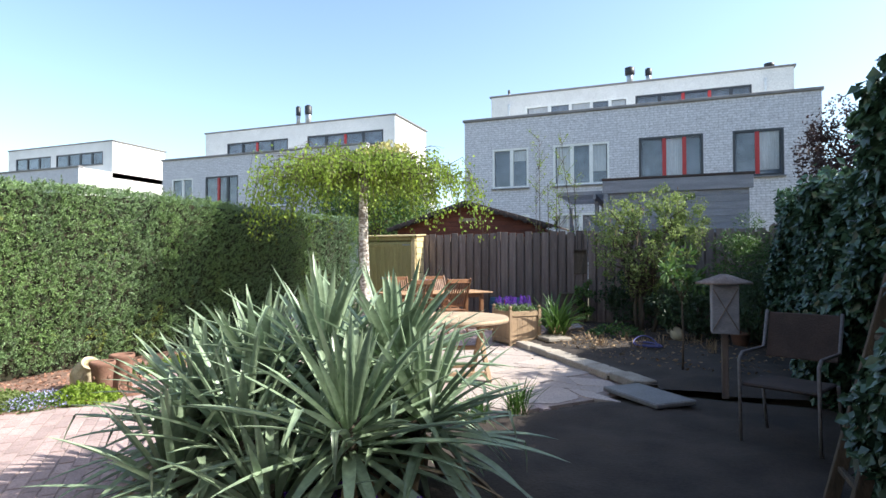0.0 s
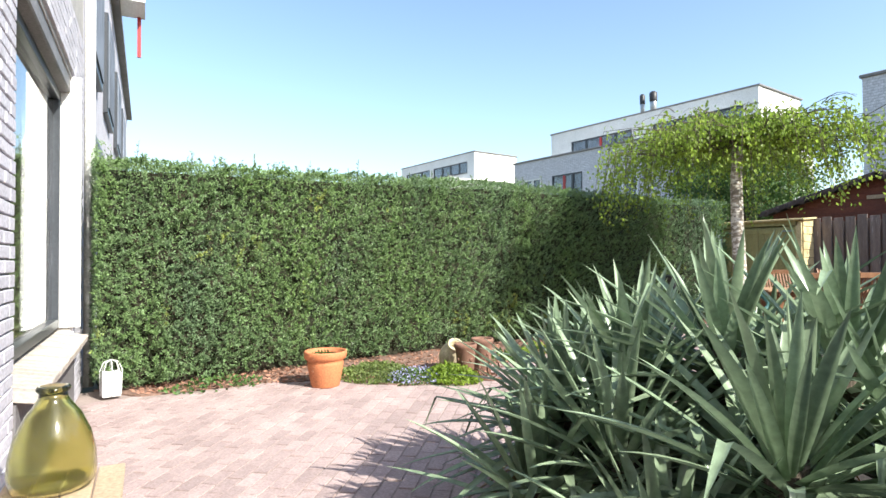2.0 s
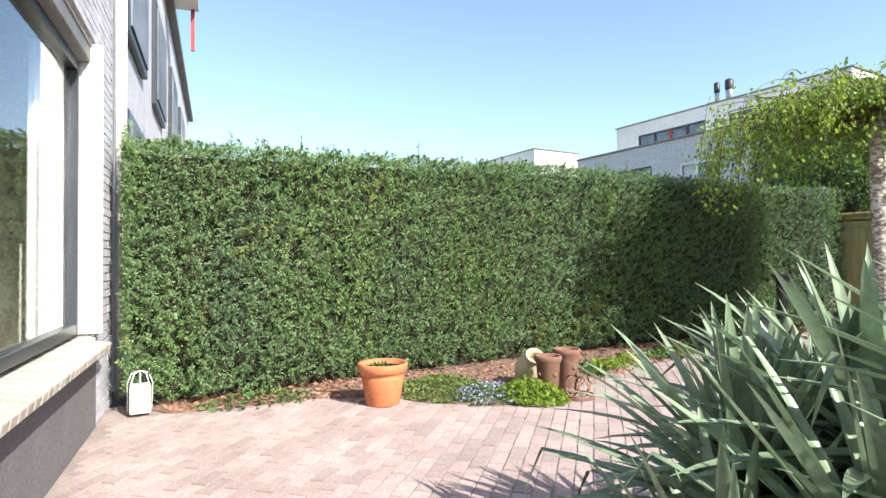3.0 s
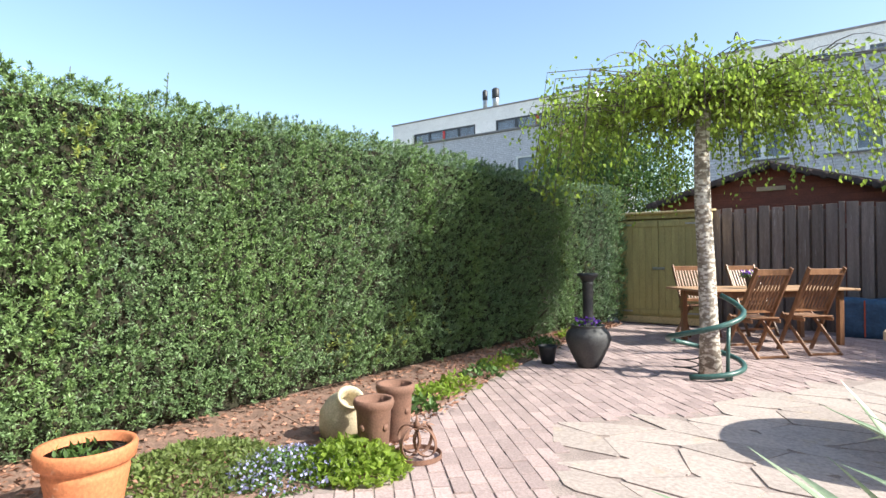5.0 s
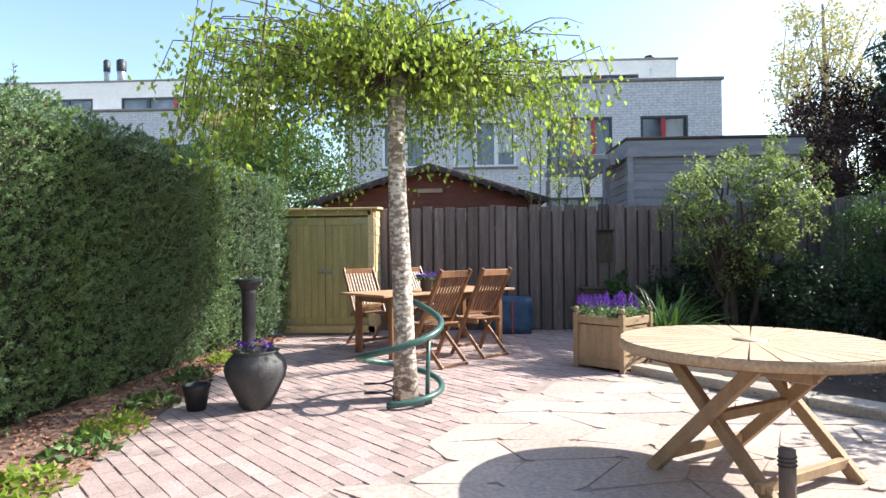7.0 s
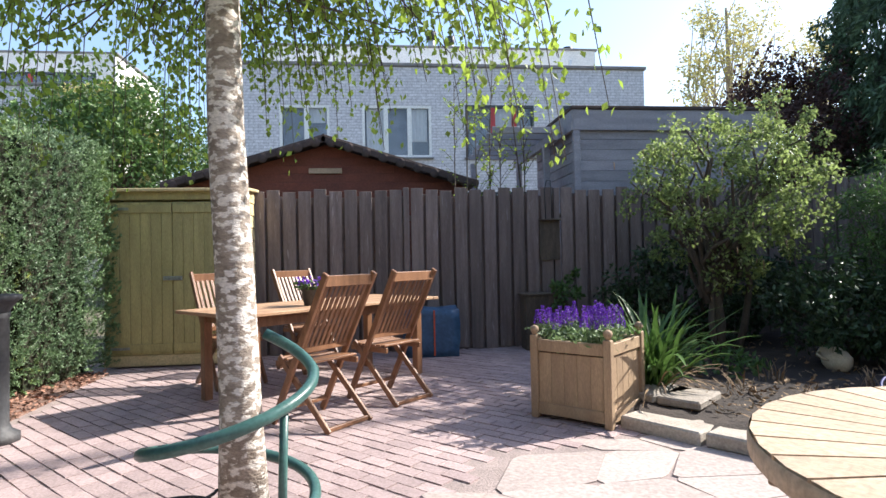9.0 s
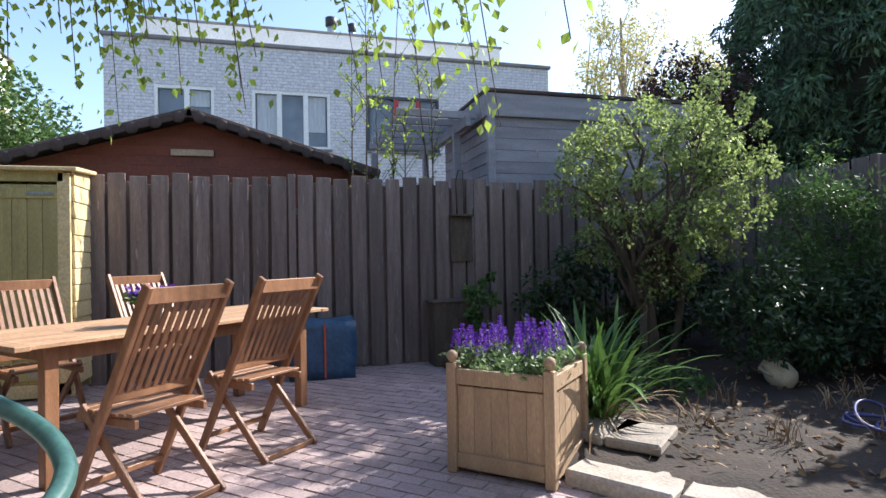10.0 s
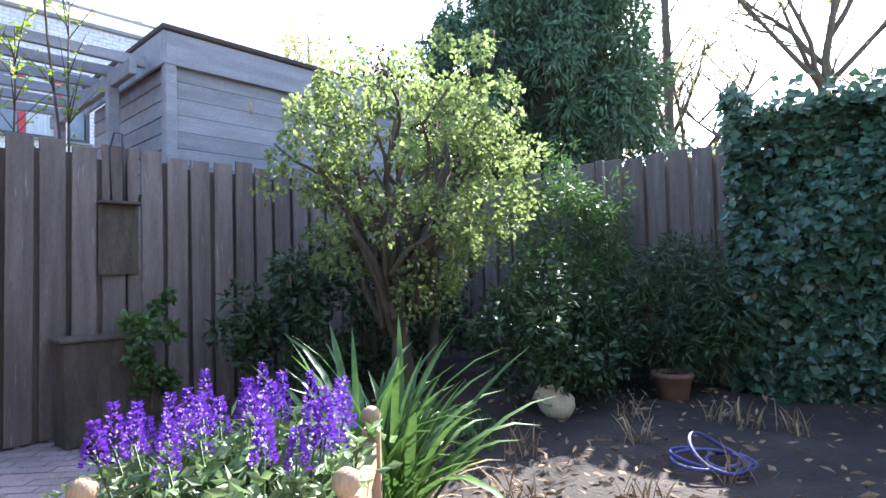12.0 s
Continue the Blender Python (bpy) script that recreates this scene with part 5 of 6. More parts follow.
part("pot", lathe([(0.06, 0), (0.085, 0.13), (0.095, 0.14), (0.095, 0.16), (0.08, 0.16), (0.07, 0.12)], 18), M["urn"], pot)


def viola_heads(t, r0, z, n, seed):
    r = np.random.default_rng(seed)
    a, q = r.uniform(0, 6.28, n), np.sqrt(r.uniform(0, 1, n)) * r0
    P = np.stack([np.cos(a) * q, np.sin(a) * q, z + r.uniform(0, 0.07, n)], 1)
    D = np.stack([np.cos(a), np.sin(a), r.uniform(-0.2, 0.8, n)], 1)
    foliage("leaves", P - [0, 0, 0.04], D, 0.045, 0.025, M["leaf"], t)
    foliage("blossoms", P[::2], D[::2], 0.035, 0.035, M["violet"], t, "purple blossoms")


viola_heads(pot, 0.12, 0.17, 150, 3)

# round table
rt = thing("round_table", pose(2.03, 6.2, 0, 0, 0, -60), "round pale teak table with radiating slats on crossed legs", "table")
RZ, RR = 0.72, 0.67
N_SL = 32
for i in range(N_SL):
    a0, a1 = 2 * math.pi * i / N_SL + 0.008, 2 * math.pi * (i + 1) / N_SL - 0.008
    bm = bmesh.new()
    ring = [(0.09, a0), (RR - 0.01, a0), (RR - 0.006, (a0 + a1) / 2), (RR - 0.01, a1), (0.09, a1)]
    top = [bm.verts.new((r_ * math.cos(a), r_ * math.sin(a), RZ)) for r_, a in ring]
    low = [bm.verts.new((r_ * math.cos(a), r_ * math.sin(a), RZ - 0.022)) for r_, a in ring]
    bm.faces.new(top); bm.faces.new(list(reversed(low)))
    for k in range(5):
        bm.faces.new((top[k], low[k], low[(k + 1) % 5], top[(k + 1) % 5]))
    part("tabletop_slat", bm, M["pale"], rt)
part("hub", lathe([(0.086, RZ - 0.022), (0.086, RZ + 0.001)], 20), M["pale"], rt)
part("rim", lathe([(RR - 0.03, RZ - 0.05), (RR, RZ - 0.05), (RR, RZ - 0.012), (RR - 0.004, RZ - 0.004)], 64, False), M["pale"], rt)
part("rim_support", lathe([(RR - 0.07, RZ - 0.055), (RR - 0.005, RZ - 0.055), (RR - 0.005, RZ - 0.024), (RR - 0.07, RZ - 0.024)], 48), M["teak"], rt)
for s in (-1, 1):
    for a, b in ((-0.34, 0.30), (0.34, -0.30)):
        part("leg", bar((a, s * 0.34 + 0.03 * (1 if a > 0 else -1), 0), (b, s * 0.34 + 0.03 * (1 if a > 0 else -1), RZ - 0.05), 0.05, 0.065), M["oak"], rt)
    part("top_beam", box((1.05, 0.05, 0.05), (0, s * 0.34, RZ - 0.08), bevel=0.004), M["oak"], rt)
    part("stretcher", bar((s * 0.27, -0.36, 0.09), (s * 0.27, 0.36, 0.09), 0.04, 0.05), M["oak"], rt)
part("cross_beam", bar((0, -0.38, 0.35), (0, 0.38, 0.35), 0.045, 0.05), M["oak"], rt)

ps = thing("parasol_socket", pose(1.9, 5.62, 0), "short dark post with a tied cord beside the round table", "post")
part("post", tube([(0, 0, 0), (0, 0, 0.33)], 0.035, 12), M["fence"], ps)
part("cord", tube([(0.036 * math.cos(k * 0.7), 0.036 * math.sin(k * 0.7), 0.25 + k * 0.002) for k in range(28)], 0.004, 5), M["black"], ps)

# ---- spiral tube round the birch ----
sp = thing("spiral_support", pose(-0.05, 7.85, 0), "green metal tube spiralling round the birch trunk", "plant support")
knots = [(-100, 0.03), (0, 0.1), (90, 0.2), (180, 0.33), (270, 0.47), (360, 0.62), (430, 0.79)]
pts = []
for k in range(73):
    a = -100 + 530 * k / 72
    for (a0, z0), (a1, z1) in zip(knots, knots[1:]):
        if a0 <= a <= a1:
            z = z0 + (z1 - z0) * (a - a0) / (a1 - a0)
            break
    R = 0.35 - (0.07 * max(0, (a - 370) / 60))
    pts.append((math.cos(radians(a)) * R, math.sin(radians(a)) * R, z))
part("tube", tube(pts, 0.026, 10), M["tube"], sp)
part("leg", tube([(0.26, -0.17, 0), (0.26, -0.17, 0.08)], 0.02, 8), M["tube"], sp)
part("leg", tube([(0.24, -0.2, 0), (0.255, -0.19, 0.53)], 0.018, 8), M["tube"], sp)
wire = []
for k in range(40):
    a = k / 39 * 4 * math.pi
    wire.append((-0.22 + math.cos(a) * 0.12, -0.05 + math.sin(a) * 0.09, 0.02 + 0.004 * k))
solid("cable", tube(wire, 0.007, 6), M["black"], "loose coil of thin black cable at the tree foot", "cable", at=pose(0, 7.85, 0))

# ---- pots and ornaments by the hedge ----
tp = thing("flower_pot", pose(-1.58, 2.78, 0.0), "large orange terracotta pot with sparse sprouts", "flower pot")
part("pot", lathe([(0.135, 0), (0.14, 0.01), (0.178, 0.22), (0.178, 0.24), (0.172, 0.25), (0.19, 0.27), (0.205, 0.28), (0.212, 0.335), (0.205, 0.35), (0.185, 0.345), (0.175, 0.29), (0.17, 0.28)], 32), M["terracotta"], tp)
part("soil", lathe([(0.01, 0.305), (0.178, 0.307)], 24), M["soil"], tp)
a = rng.uniform(0, 6.28, 60)
P = np.stack([np.cos(a) * rng.uniform(0, 0.15, 60), np.sin(a) * rng.uniform(0, 0.15, 60), np.full(60, 0.305)], 1)
foliage("sprout_tuft", P, np.stack([rng.normal(size=60), rng.normal(size=60), np.full(60, 1.0)], 1), 0.05, 0.02, M["leaf"], tp)

for at, s in ((pose(-1.1, 4.17, 0), 1.0), (pose(-1.22, 4.5, 0), 1.05)):
    t = thing("clay_pot", at, "tall brown clay pot with a rolled rim", "pot", "brown clay pots")
    part("body", lathe([(0.085 * s, 0), (0.088 * s, 0.02), (0.105 * s, 0.28 * s), (0.118 * s, 0.3 * s), (0.125 * s, 0.325 * s), (0.118 * s, 0.35 * s), (0.1 * s, 0.345 * s), (0.092 * s, 0.2 * s), (0.08 * s, 0.06)], 24), M["rust"], t)
    for k in range(4):
        part("rosette", lathe([(0.022, 0), (0.02, 0.008), (0.006, 0.012)], 10), M["rust"], t).matrix_basis = pose(math.cos(k * 1.57 - 1.6) * 0.097 * s, math.sin(k * 1.57 - 1.6) * 0.097 * s, 0.19 * s, 90, 0, math.degrees(k * 1.57 - 1.6) + 90)
jug = thing("clay_jug", pose(-1.52, 4.3, 0.135, 42, 0, 70), "sand-coloured clay jug lying tilted in the bed", "jug")
part("body", lathe([(0.06, -0.18), (0.12, -0.13), (0.15, 0.0), (0.135, 0.1), (0.085, 0.16), (0.075, 0.2), (0.09, 0.225), (0.072, 0.225), (0.06, 0.19), (0.07, 0.12)], 24), M["sand"], jug)
jug = thing("clay_jug", pose(4.58, 9.93, 0.17, 62, 0, 200) @ Matrix.Scale(0.8, 4), "sand-coloured clay jug lying on the soil", "jug")
part("body", lathe([(0.05, -0.15), (0.11, -0.11), (0.14, 0.0), (0.12, 0.08), (0.08, 0.13), (0.075, 0.16), (0.09, 0.175), (0.07, 0.175), (0.06, 0.15), (0.08, 0.08)], 24), M["sand"], jug)
part("handle", tube([(0.08, 0, 0.15), (0.15, 0, 0.13), (0.17, 0, 0.06), (0.13, 0, 0.01)], 0.014, 8), M["sand"], jug)

ro = thing("iron_crown", pose(-0.87, 4.3, 0), "rusty iron garden ornament of crossed hoops", "garden ornament")


def hoop(radius, m, name, w=0.028):
    bm = bmesh.new()
    ring = []
    for k in range(28):
        a = 2 * math.pi * k / 28
        ring.append([bm.verts.new((math.cos(a) * q, math.sin(a) * q, z)) for q, z in ((radius, -w / 2), (radius, w / 2), (radius - 0.005, w / 2), (radius - 0.005, -w / 2))])
    for k in range(28):
        A, B = ring[k], ring[(k + 1) % 28]
        for j in range(4):
            bm.faces.new((A[j], B[j], B[(j + 1) % 4], A[(j + 1) % 4]))
    part(name, bm, M["rust"], ro).matrix_basis = m


hoop(0.15, pose(0, 0, 0.02), "base_hoop")
for k in range(4):
    hoop(0.085, pose(0.06 * math.cos(k * 1.57), 0.06 * math.sin(k * 1.57), 0.105, 90, 0, 90 * k), "hoop", 0.022)
part("spike", lathe([(0.012, 0.18), (0.022, 0.2), (0.01, 0.22), (0.004, 0.26)], 10), M["rust"], ro)

ur = thing("urn", pose(-1.17, 7.57, 0), "dark glazed round clay urn with small violas", "urn")
part("body", lathe([(0.1, 0), (0.112, 0.01), (0.165, 0.11), (0.226, 0.24), (0.243, 0.31), (0.23, 0.37), (0.185, 0.42), (0.17, 0.44), (0.19, 0.455), (0.16, 0.455), (0.15, 0.42)], 32), M["urn"], ur)
viola_heads(ur, 0.13, 0.45, 110, 4)
pe = thing("pedestal", pose(-1.9, 9.3, 0), "slim dark grey pedestal column with a flared top", "pedestal")
part("shaft", lathe([(0.13, 0), (0.13, 0.05), (0.085, 0.08), (0.07, 0.12), (0.075, 0.8), (0.085, 0.84)], 20), M["urn"], pe)
part("capital", lathe([(0.07, 0.82), (0.085, 0.86), (0.12, 0.91), (0.145, 0.925), (0.145, 0.955), (0.12, 0.96)], 20), M["urn"], pe)
sm = thing("flower_pot", pose(-1.62, 7.5, 0), "small dark pot hidden beside the urn", "flower pot")
part("pot", lathe([(0.07, 0), (0.1, 0.16), (0.11, 0.2), (0.09, 0.2), (0.08, 0.15)], 18), M["black"], sm)

# low plants by the hedge foot
r = np.random.default_rng(91)


def low_plants(name, label, zone, n, h, length, width, material, blossoms=0):
    """Small-leaved ground cover over a rounded patch (x, y, rx, ry)."""
    t = thing(name, pose(zone[0], zone[1], 0), label, "plants")
    a, q = r.uniform(0, 6.28, n), np.sqrt(r.uniform(0, 1, n))
    z = h * r.uniform(0.1, 1, n) * (1.05 - q * q)
    P = np.stack([np.cos(a) * q * zone[2], np.sin(a) * q * zone[3], z], 1)
    D = np.stack([r.normal(size=n), r.normal(size=n), r.uniform(0, 1.2, n)], 1)
    tagged(foliage("leaves", P, D, length, width, M[material], t), kind="stuff")
    if blossoms:
        foliage("blossoms", P[:blossoms] + [0, 0, 0.02], D[:blossoms], 0.02, 0.02, M["pale_flower"], t, "tiny pale blue blossoms")
    return t


low_plants("ground_cover", "pale green low ground cover", (-1.72, 3.45, 0.5, 0.45), 2600, 0.12, 0.04, 0.022, "hazel_leaf")
low_plants("forget_me_nots", "low plants with tiny pale blue flowers", (-1.3, 3.7, 0.34, 0.38), 1500, 0.10, 0.03, 0.014, "leaf", 600)
low_plants("ground_cover", "bright yellow-green low ground cover", (-1.06, 3.95, 0.34, 0.3), 1200, 0.16, 0.055, 0.03, "birch_leaf")
low_plants("ground_cover", "small green weeds by the hedge", (-2.2, 1.9, 0.25, 0.5), 260, 0.10, 0.05, 0.03, "leaf")
for i, (x, y) in enumerate(((-1.6, 5.1), (-1.75, 5.9), (-1.85, 6.5), (-1.95, 6.95), (-2.05, 7.6), (-1.72, 5.5), (-2.2, 8.6), (-2.3, 9.6))):
    low_plants("ground_cover", "small green leafy weeds on bark mulch", (x, y, 0.2, 0.26), 120, 0.12, 0.07, 0.045, "birch_leaf" if i % 2 else "leaf")
n = 4600
y = rng.uniform(1.2, 11.6, n)
P = np.stack([-2.7 + rng.uniform(0, 1, n) * np.interp(y, [1.2, 2.4, 3.0, 4.1, 6.4, 9, 11.6], [0.55, 0.7, 1.0, 1.75, 1.02, 0.64, 0.46]), y, rng.uniform(0.012, 0.03, n)], 1)
tagged(foliage("bark_chips", P, np.stack([rng.normal(size=n), rng.normal(size=n), rng.normal(size=n) * 0.15], 1), rng.uniform(0.03, 0.07, n), rng.uniform(0.015, 0.03, n), M["chips"]),
       "scattered reddish bark chips", "bark chips", "", "stuff")
n = 3000
x, y = rng.uniform(2.5, 6.0, n), rng.uniform(7.0, 11.5, n)
keep = (x - 2.35) * 0.806 + (y - 9.0) * 0.59 > 0.15
near = np.exp(-((x - 3.2) ** 2 + (y - 8.9) ** 2) / 0.6) > rng.uniform(-0.15, 1, n)
keep &= near | (rng.uniform(size=n) < 0.14)
P = np.stack([x, y, 0.095 + rng.uniform(0, 0.04, n)], 1)[keep]
n = len(P)
tagged(foliage("leaf_litter", P, np.stack([rng.normal(size=n), rng.normal(size=n), rng.normal(size=n) * 0.3], 1), rng.uniform(0.03, 0.09, n), rng.uniform(0.01, 0.035, n), M["dry"]),
       "dry brown leaf litter on the soil", "leaf litter", "", "stuff")

# things by the fence and in the bed
bg = thing("storage_bag", pose(1.18, 12.02, 0), "blue tarpaulin storage bag standing by the fence", "bag")
bm = box((0.62, 0.32, 0.56), (0, 0, 0.28))
bmesh.ops.subdivide_edges(bm, edges=bm.edges, cuts=5, use_grid_fill=True)
for v in bm.verts:
    k = noise.noise(v.co * 6) * 0.03
    f = 1 + 0.06 * math.sin(v.co.z / 0.56 * 3.1)
    v.co.x, v.co.y = v.co.x * f + k, v.co.y * f + k
    v.co.z = max(0, v.co.z + (noise.noise(v.co * 4) * 0.04 if v.co.z > 0.3 else 0))
for f in bm.faces:
    f.smooth = True
part("bag", bm, M["bag"], bg)
part("strap", box((0.018, 0.012, 0.52), (0.02, -0.185, 0.28)), M["orange"], bg, "orange strap")
fx = thing("trough", pose(2.6, 12.2, 0), "dark brown wooden trough against the fence", "planter")
for y in (-0.12, 0.12):
    part("side", box((0.52, 0.022, 0.66), (0, y, 0.33), bevel=0.004), M["bark"], fx)
for x in (-0.25, 0.25):
    part("end", box((0.022, 0.216, 0.66), (x, 0, 0.33), bevel=0.004), M["bark"], fx)
part("rim", box((0.58, 0.3, 0.025), (0, 0, 0.672), bevel=0.006), M["bark"], fx)
fs = thing("wall_shelf", pose(2.74, 12.33, 1.6), "small dark shelf with a wire arch hanging on the fence", "shelf")
part("shelf_board", box((0.27, 0.1, 0.02), (0, 0, 0), bevel=0.003), M["bark"], fs)
part("arch", tube([(-0.05, 0, 0.01), (-0.06, 0, 0.38), (-0.03, 0, 0.5), (0.02, 0, 0.5), (0.03, 0, 0.3), (0.03, 0, 0.01)], 0.007, 6), M["black"], fs, "bent black wire arch")
part("back_board", box((0.26, 0.02, 0.5), (0, 0.02, -0.26), bevel=0.003), M["bark"], fs)
pts = []
for k in range(150):
    f = k / 149
    a = f * 7.6 * math.pi
    q = 0.125 + 0.03 * math.sin(a * 0.37 + 1) + 0.02 * math.sin(a * 0.81)
    lift = max(0.0, math.sin(a * 0.5 + 0.6)) ** 4 * 0.13 * math.sin(math.pi * f)
    pts.append((math.cos(a) * q * 1.2 + 0.07 * math.sin(a * 0.23), math.sin(a) * q + 0.05 * math.cos(a * 0.31), 0.012 + 0.03 * f + lift))
solid("garden_hose", tube(pts, 0.0095, 6), M["hose"], "loose coil of lilac garden hose on the soil", "hose", at=pose(4.16, 8.8, 0.1))
for i in range(9):
    x, y = random.uniform(3.2, 5.4), random.uniform(8.3, 9.8)
    t = grass_clump("dry_tuft", pose(x, y, 0.08), "dry brown tuft of cut-back perennial", 22, 0.2, 0.012, 70, "dry", 100 + i, "dry tufts in the bed")
low_plants("ground_cover", "low weeds under the hazel shrub", (3.6, 10.2, 0.5, 0.4), 320, 0.2, 0.08, 0.04, "leaf").location.z = 0.08

# ---- corner by the house ----
st = thing("stool", HOUSE @ pose(1.2, 0.3, 0), "low wooden stool beside the wall", "stool")
for k in range(4):
    part("seat_board", box((0.44, 0.094, 0.025), (0, (k - 1.5) * 0.099, 0.405), bevel=0.004), M["pale"], st)
for sx in (-1, 1):
    for sy in (-1, 1):
        part("leg", bar((sx * 0.18, sy * 0.15, 0), (sx * 0.17, sy * 0.14, 0.392), 0.04, 0.04), M["pale"], st)
bo = thing("glass_bottle", HOUSE @ pose(1.17, 0.27, 0.418), "large bulbous green glass demijohn on a stool", "bottle")
part("bottle", lathe([(0.02, 0.0), (0.1, 0.0), (0.132, 0.025), (0.14, 0.07), (0.136, 0.13), (0.12, 0.2), (0.088, 0.27), (0.056, 0.315), (0.046, 0.335), (0.044, 0.355),
                      (0.038, 0.355), (0.04, 0.33), (0.05, 0.312), (0.082, 0.267), (0.113, 0.2), (0.129, 0.13), (0.133, 0.07), (0.125, 0.03), (0.095, 0.008), (0.01, 0.007)], 36), M["bottle"], bo)
part("lip", lathe([(0.046, 0.352), (0.053, 0.356), (0.055, 0.366), (0.05, 0.374), (0.038, 0.374), (0.036, 0.354)], 28), M["bottle"], bo, "thick rolled glass lip")
ln = thing("lantern", pose(-2.3, 1.0, 0.008), "white painted wire lantern by the hedge", "lantern")
part("body", box((0.15, 0.15, 0.22), (0, 0, 0.12), bevel=0.008), M["white"], ln)
for k in range(8):
    a = k * math.pi / 4
    part("wire", tube([(math.cos(a) * 0.085, math.sin(a) * 0.085, 0.02), (math.cos(a) * 0.09, math.sin(a) * 0.09, 0.24), (math.cos(a) * 0.06, math.sin(a) * 0.06, 0.32), (0, 0, 0.34)], 0.004, 5), M["white"], ln)

# ---- shaded corner by the ivy ----
ld = thing("ladder", pose(5.5, 3.5, 0), "old wooden ladder leaning against the ivy", "ladder")
for y in (-0.19, 0.19):
    part("stile", bar((-0.28, y, 0.0), (0.2, y * 0.85, 2.0), 0.045, 0.07), M["bark"], ld)
for k in range(7):
    f = 0.1 + k * 0.125
    part("rung", bar((-0.28 + 0.48 * f, -0.18, 2.0 * f), (-0.28 + 0.48 * f, 0.18, 2.0 * f), 0.03, 0.03), M["bark"], ld)
mc = thing("metal_chair", pose(5.22, 4.75, 0.02, 0, 0, -28), "dark tubular metal garden chair in the shade", "chair")
for s in (-1, 1):
    part("frame_tube", tube([(0.26 * s, -0.22, 0), (0.26 * s, -0.24, 0.62), (0.26 * s, -0.18, 0.66), (0.26 * s, 0.25, 0.66), (0.26 * s, 0.34, 0.95)], 0.013, 8), M["plinth"], mc)
    part("rear_leg", tube([(0.26 * s, 0.3, 0), (0.26 * s, 0.2, 0.43)], 0.013, 8), M["plinth"], mc)
part("seat", box((0.5, 0.46, 0.025), (0, 0, 0.43), bevel=0.01), M["felt"], mc)
part("backrest", box((0.5, 0.02, 0.36), (0, 0.31, 0.76), (-14, 0, 0), 0.008), M["felt"], mc)
la = thing("garden_lantern", pose(4.92, 6.1, 0.02), "tall garden lantern with a dark hipped roof", "lantern")
part("post", box((0.06, 0.06, 0.64), (0, 0, 0.32), bevel=0.005), M["fence"], la)
part("body", box((0.24, 0.24, 0.48), (0, 0, 0.88), bevel=0.008), M["grey_wood"], la, "weathered pale panels")
for s in (-1, 1):
    part("brace", bar((-0.11, -0.126, 0.88 - s * 0.2), (0.11, -0.126, 0.88 + s * 0.2), 0.012, 0.008, 0.002), M["fence"], la)
part("roof", lathe([(0.26, 1.12), (0.255, 1.14), (0.03, 1.22)], 4), M["fence"], la, "dark hipped roof")

# ---- kerb and paving ----
kerb = tagged(thing("kerb", pose(0, 0, 0), "row of worn stone slabs edging the raised bed", "kerb", kind="structure"))
a, b = Vector((2.26, 8.98, 0)), Vector((4.2, 6.32, 0))
d = (b - a).normalized()
ang = math.degrees(math.atan2(d.y, d.x))
for k in range(6):
    p = a + d * (0.27 + k * 0.545)
    part("kerb_stone", box((0.53, 0.27 + random.uniform(-0.03, 0.03), 0.09), (0, 0, 0), bevel=0.012), M["kerb"], kerb, at=pose(p.x + random.uniform(-0.01, 0.01), p.y, 0.04 + random.uniform(-0.008, 0.008), random.uniform(-2, 2), 0, ang + random.uniform(-3, 3)))
for k, (x, y, rz) in enumerate(((2.62, 9.32, 20), (2.75, 9.12, 40))):
    part("kerb_stone", box((0.42, 0.3, 0.06), bevel=0.012), M["kerb"], kerb, at=pose(x, y, 0.115, 0, 0, rz))

slab_stone = thing("stone_slab", pose(4.2, 5.82, 0.02, 1, -1, -52), "flat worn stone slab at the end of the kerb, darkened as if shaded", "slab")
# kerb-like stone in dark roof grey, the shade put into its colour
part("slab", box((0.86, 0.44, 0.05), (0, 0, 0.035), bevel=0.012), M["roof"], slab_stone)
slate = thing("slate_slab", pose(2.72, 10.9, 0.1, 8, -6, 25), "thin grey slate slab lying in the bed behind the planter", "slab")
part("slab", box((0.42, 0.28, 0.025), (0, 0, 0.012), bevel=0.005), M["grey_wood"], slate)
rp = thing("flower_pot", pose(5.45, 9.5, 0.05), "reddish clay pot standing in deep shade", "flower pot")
part("pot", lathe([(0.09, 0), (0.1, 0.01), (0.13, 0.19), (0.145, 0.2), (0.145, 0.235), (0.12, 0.235), (0.11, 0.19)], 24), M["rust"], rp)
part("soil", lathe([(0.01, 0.2), (0.118, 0.202)], 20), M["soil"], rp)

PAVE = bpy.data.objects["pavement"]


def in_poly(x, y, poly):
    c = False
    for i in range(len(poly)):
        (x1, y1), (x2, y2) = poly[i], poly[i - 1]
        if (y1 > y) != (y2 > y) and x < (x2 - x1) * (y - y1) / (y2 - y1) + x1:
            c = not c
    return c


FLAGS = [(0.05, 4.25), (2.0, 4.75), (2.95, 4.9), (4.12, 6.25), (2.3, 8.75), (1.2, 8.55), (0.75, 7.6), (0.3, 6.4), (-0.45, 5.5)]
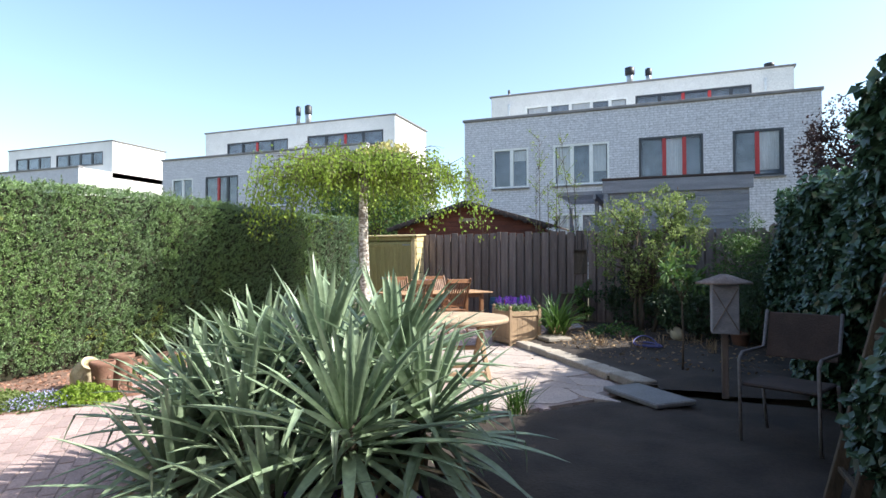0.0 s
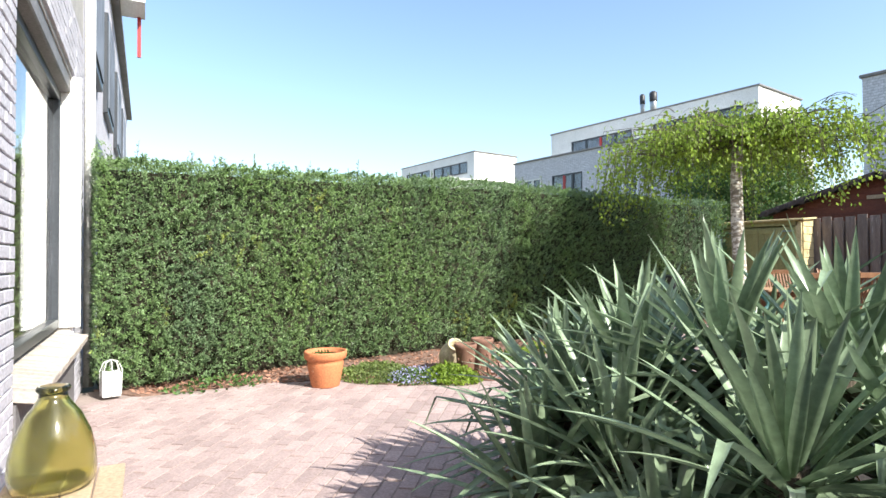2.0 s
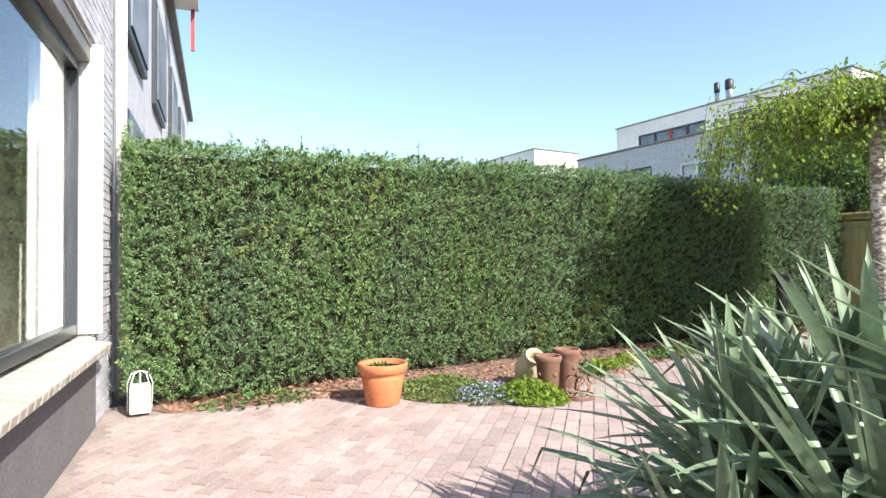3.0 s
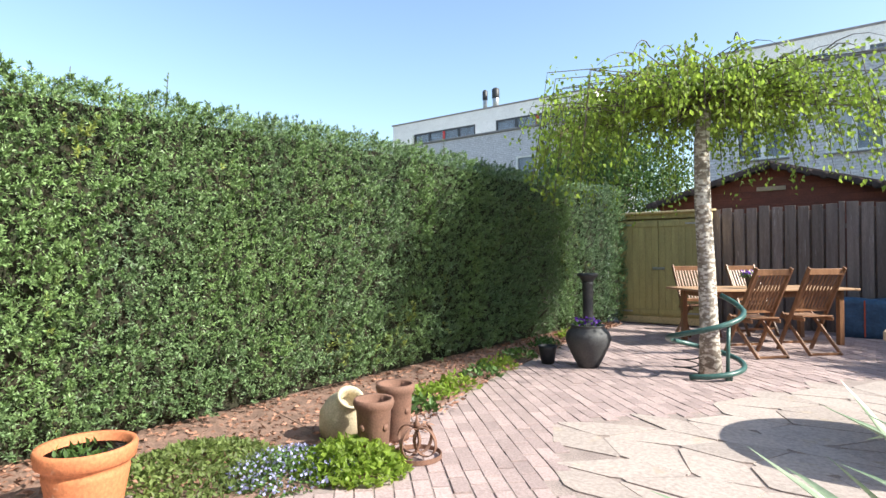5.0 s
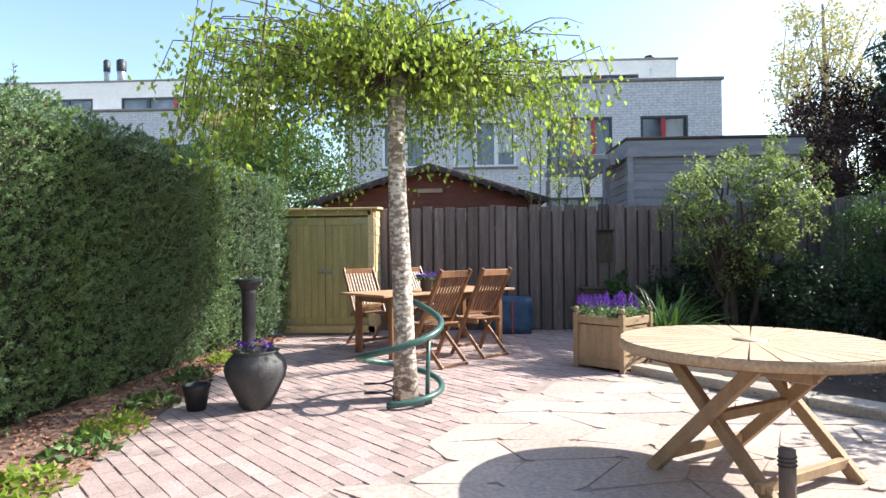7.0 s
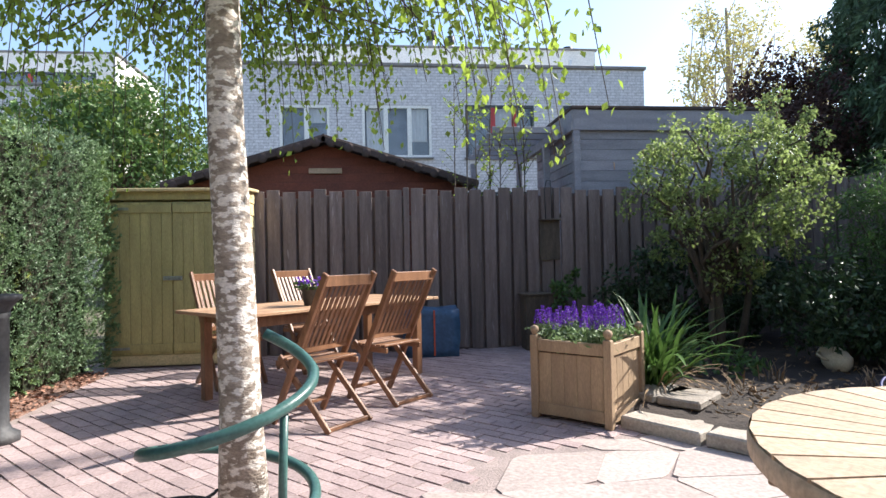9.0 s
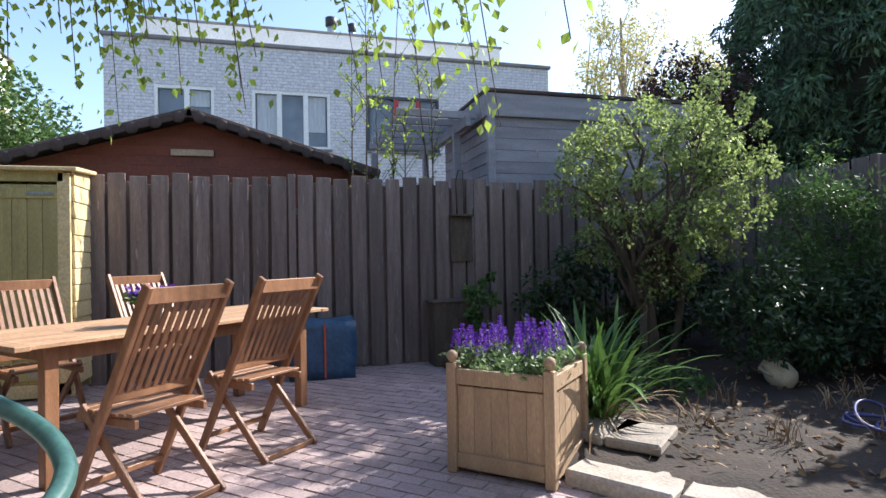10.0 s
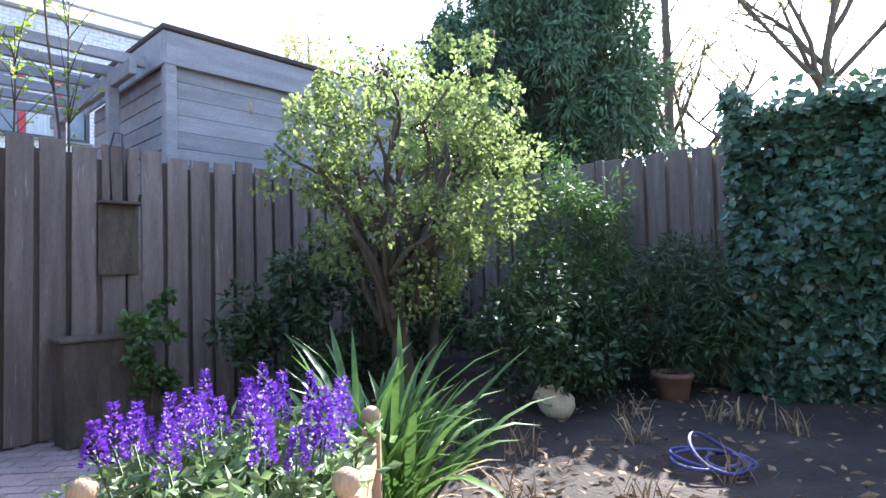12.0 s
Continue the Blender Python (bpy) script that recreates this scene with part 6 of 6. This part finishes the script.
PAVED = [(-2.1, 1.3), (-2.0, 2.4), (-1.75, 3.0), (-1.15, 3.35), (-0.78, 4.1), (-1.45, 4.25), (-1.42, 5.2), (-1.66, 6.4), (-1.8, 7.4), (-2.05, 9.0), (-2.2, 11.6), (-2.45, 12.4), (2.42, 12.4), (2.2, 8.95),
         (4.16, 6.32), (2.95, 4.85), (1.95, 4.75), (1.55, 2.65), (2.4, 1.95), (6.2, 1.85), (6.2, -0.45), (-2.2, 0.8)]
piece = box((0.193, 0.0975, 0.05), bevel=0.003)
first_paver = None
far_v, far_f = [], []
count = 0
ca, sa = math.cos(radians(135)), math.sin(radians(135))
for i in range(-70, 90):
    for j in range(-110, 130):
        u, v = (i + (0.5 if j % 2 else 0)) * 0.201, j * 0.1005
        x, y = u * ca - v * sa, u * sa + v * ca
        if not (-2.6 < x < 6.3 and -0.5 < y < 12.5) or not in_poly(x, y, PAVED) or in_poly(x, y, FLAGS):
            continue
        z = -0.025 + random.uniform(-0.003, 0.003)
        rz = 135 + random.uniform(-0.9, 0.9)
        if -1.3 < x < 0.2 and 4.3 < y < 8.4 and count < 295:
            m = pose(x, y, z, random.uniform(-0.7, 0.7), random.uniform(-0.7, 0.7), rz)
            if first_paver is None:
                first_paver = part("paver", piece, M["paver"], PAVE, at=m)
            else:
                share("paver", first_paver, PAVE, m)
            count += 1
            continue
        c2, s2 = math.cos(radians(rz)), math.sin(radians(rz))
        k = len(far_v)
        for zz, g in ((0.025, 0.094), (-0.02, 0.098)):
            for px, py in ((-g, -g + 0.05), (g, -g + 0.05), (g, g - 0.05), (-g, g - 0.05)):
                far_v.append((x + px * c2 - py * s2, y + px * s2 + py * c2, z + zz))
        far_f += [(k, k + 1, k + 2, k + 3)] + [(k + 4 + q, k + 4 + (q + 1) % 4, k + (q + 1) % 4, k + q) for q in range(4)]
me = bpy.data.meshes.new("pavers")
me.from_pydata(far_v, [], far_f)
me.materials.append(M["paver"])
pv = new("pavers", me)
pv.parent = PAVE
tagged(pv, kind="stuff")

# irregular flagstones
r = random.Random(17)
corner = {}
for i in range(-2, 16):
    for j in range(-2, 18):
        corner[i, j] = (-0.6 + i * 0.44 + (0.2 if j % 2 else 0) + r.uniform(-0.1, 0.1), 4.0 + j * 0.34 + r.uniform(-0.09, 0.09))
for i in range(-2, 15):
    for j in range(-2, 17):
        q = [corner[i, j], corner[i + 1, j], corner[i + 1, j + 1], corner[i, j + 1]]
        mx, my = sum(p[0] for p in q) / 4, sum(p[1] for p in q) / 4
        if not in_poly(mx, my, FLAGS):
            continue
        bm = bmesh.new()
        z = r.uniform(0.0, 0.005)
        outline = []
        for k in range(4):
            (x0, y0), (x1, y1) = q[k], q[(k + 1) % 4]
            for f in (0.1, 0.9):
                outline.append((mx + (x0 + (x1 - x0) * f - mx) * 0.99 + r.uniform(-0.012, 0.012), my + (y0 + (y1 - y0) * f - my) * 0.99 + r.uniform(-0.012, 0.012)))
        top = [bm.verts.new((mx + (x - mx) * 0.993, my + (y - my) * 0.993, z)) for x, y in outline]
        low = [bm.verts.new((x, y, z - 0.05)) for x, y in outline]
        bm.faces.new(top)
        for k in range(len(top)):
            k2 = (k + 1) % len(top)
            bm.faces.new((top[k2], top[k], low[k], low[k2]))
        part("flagstone", bm, M["flag"], PAVE)
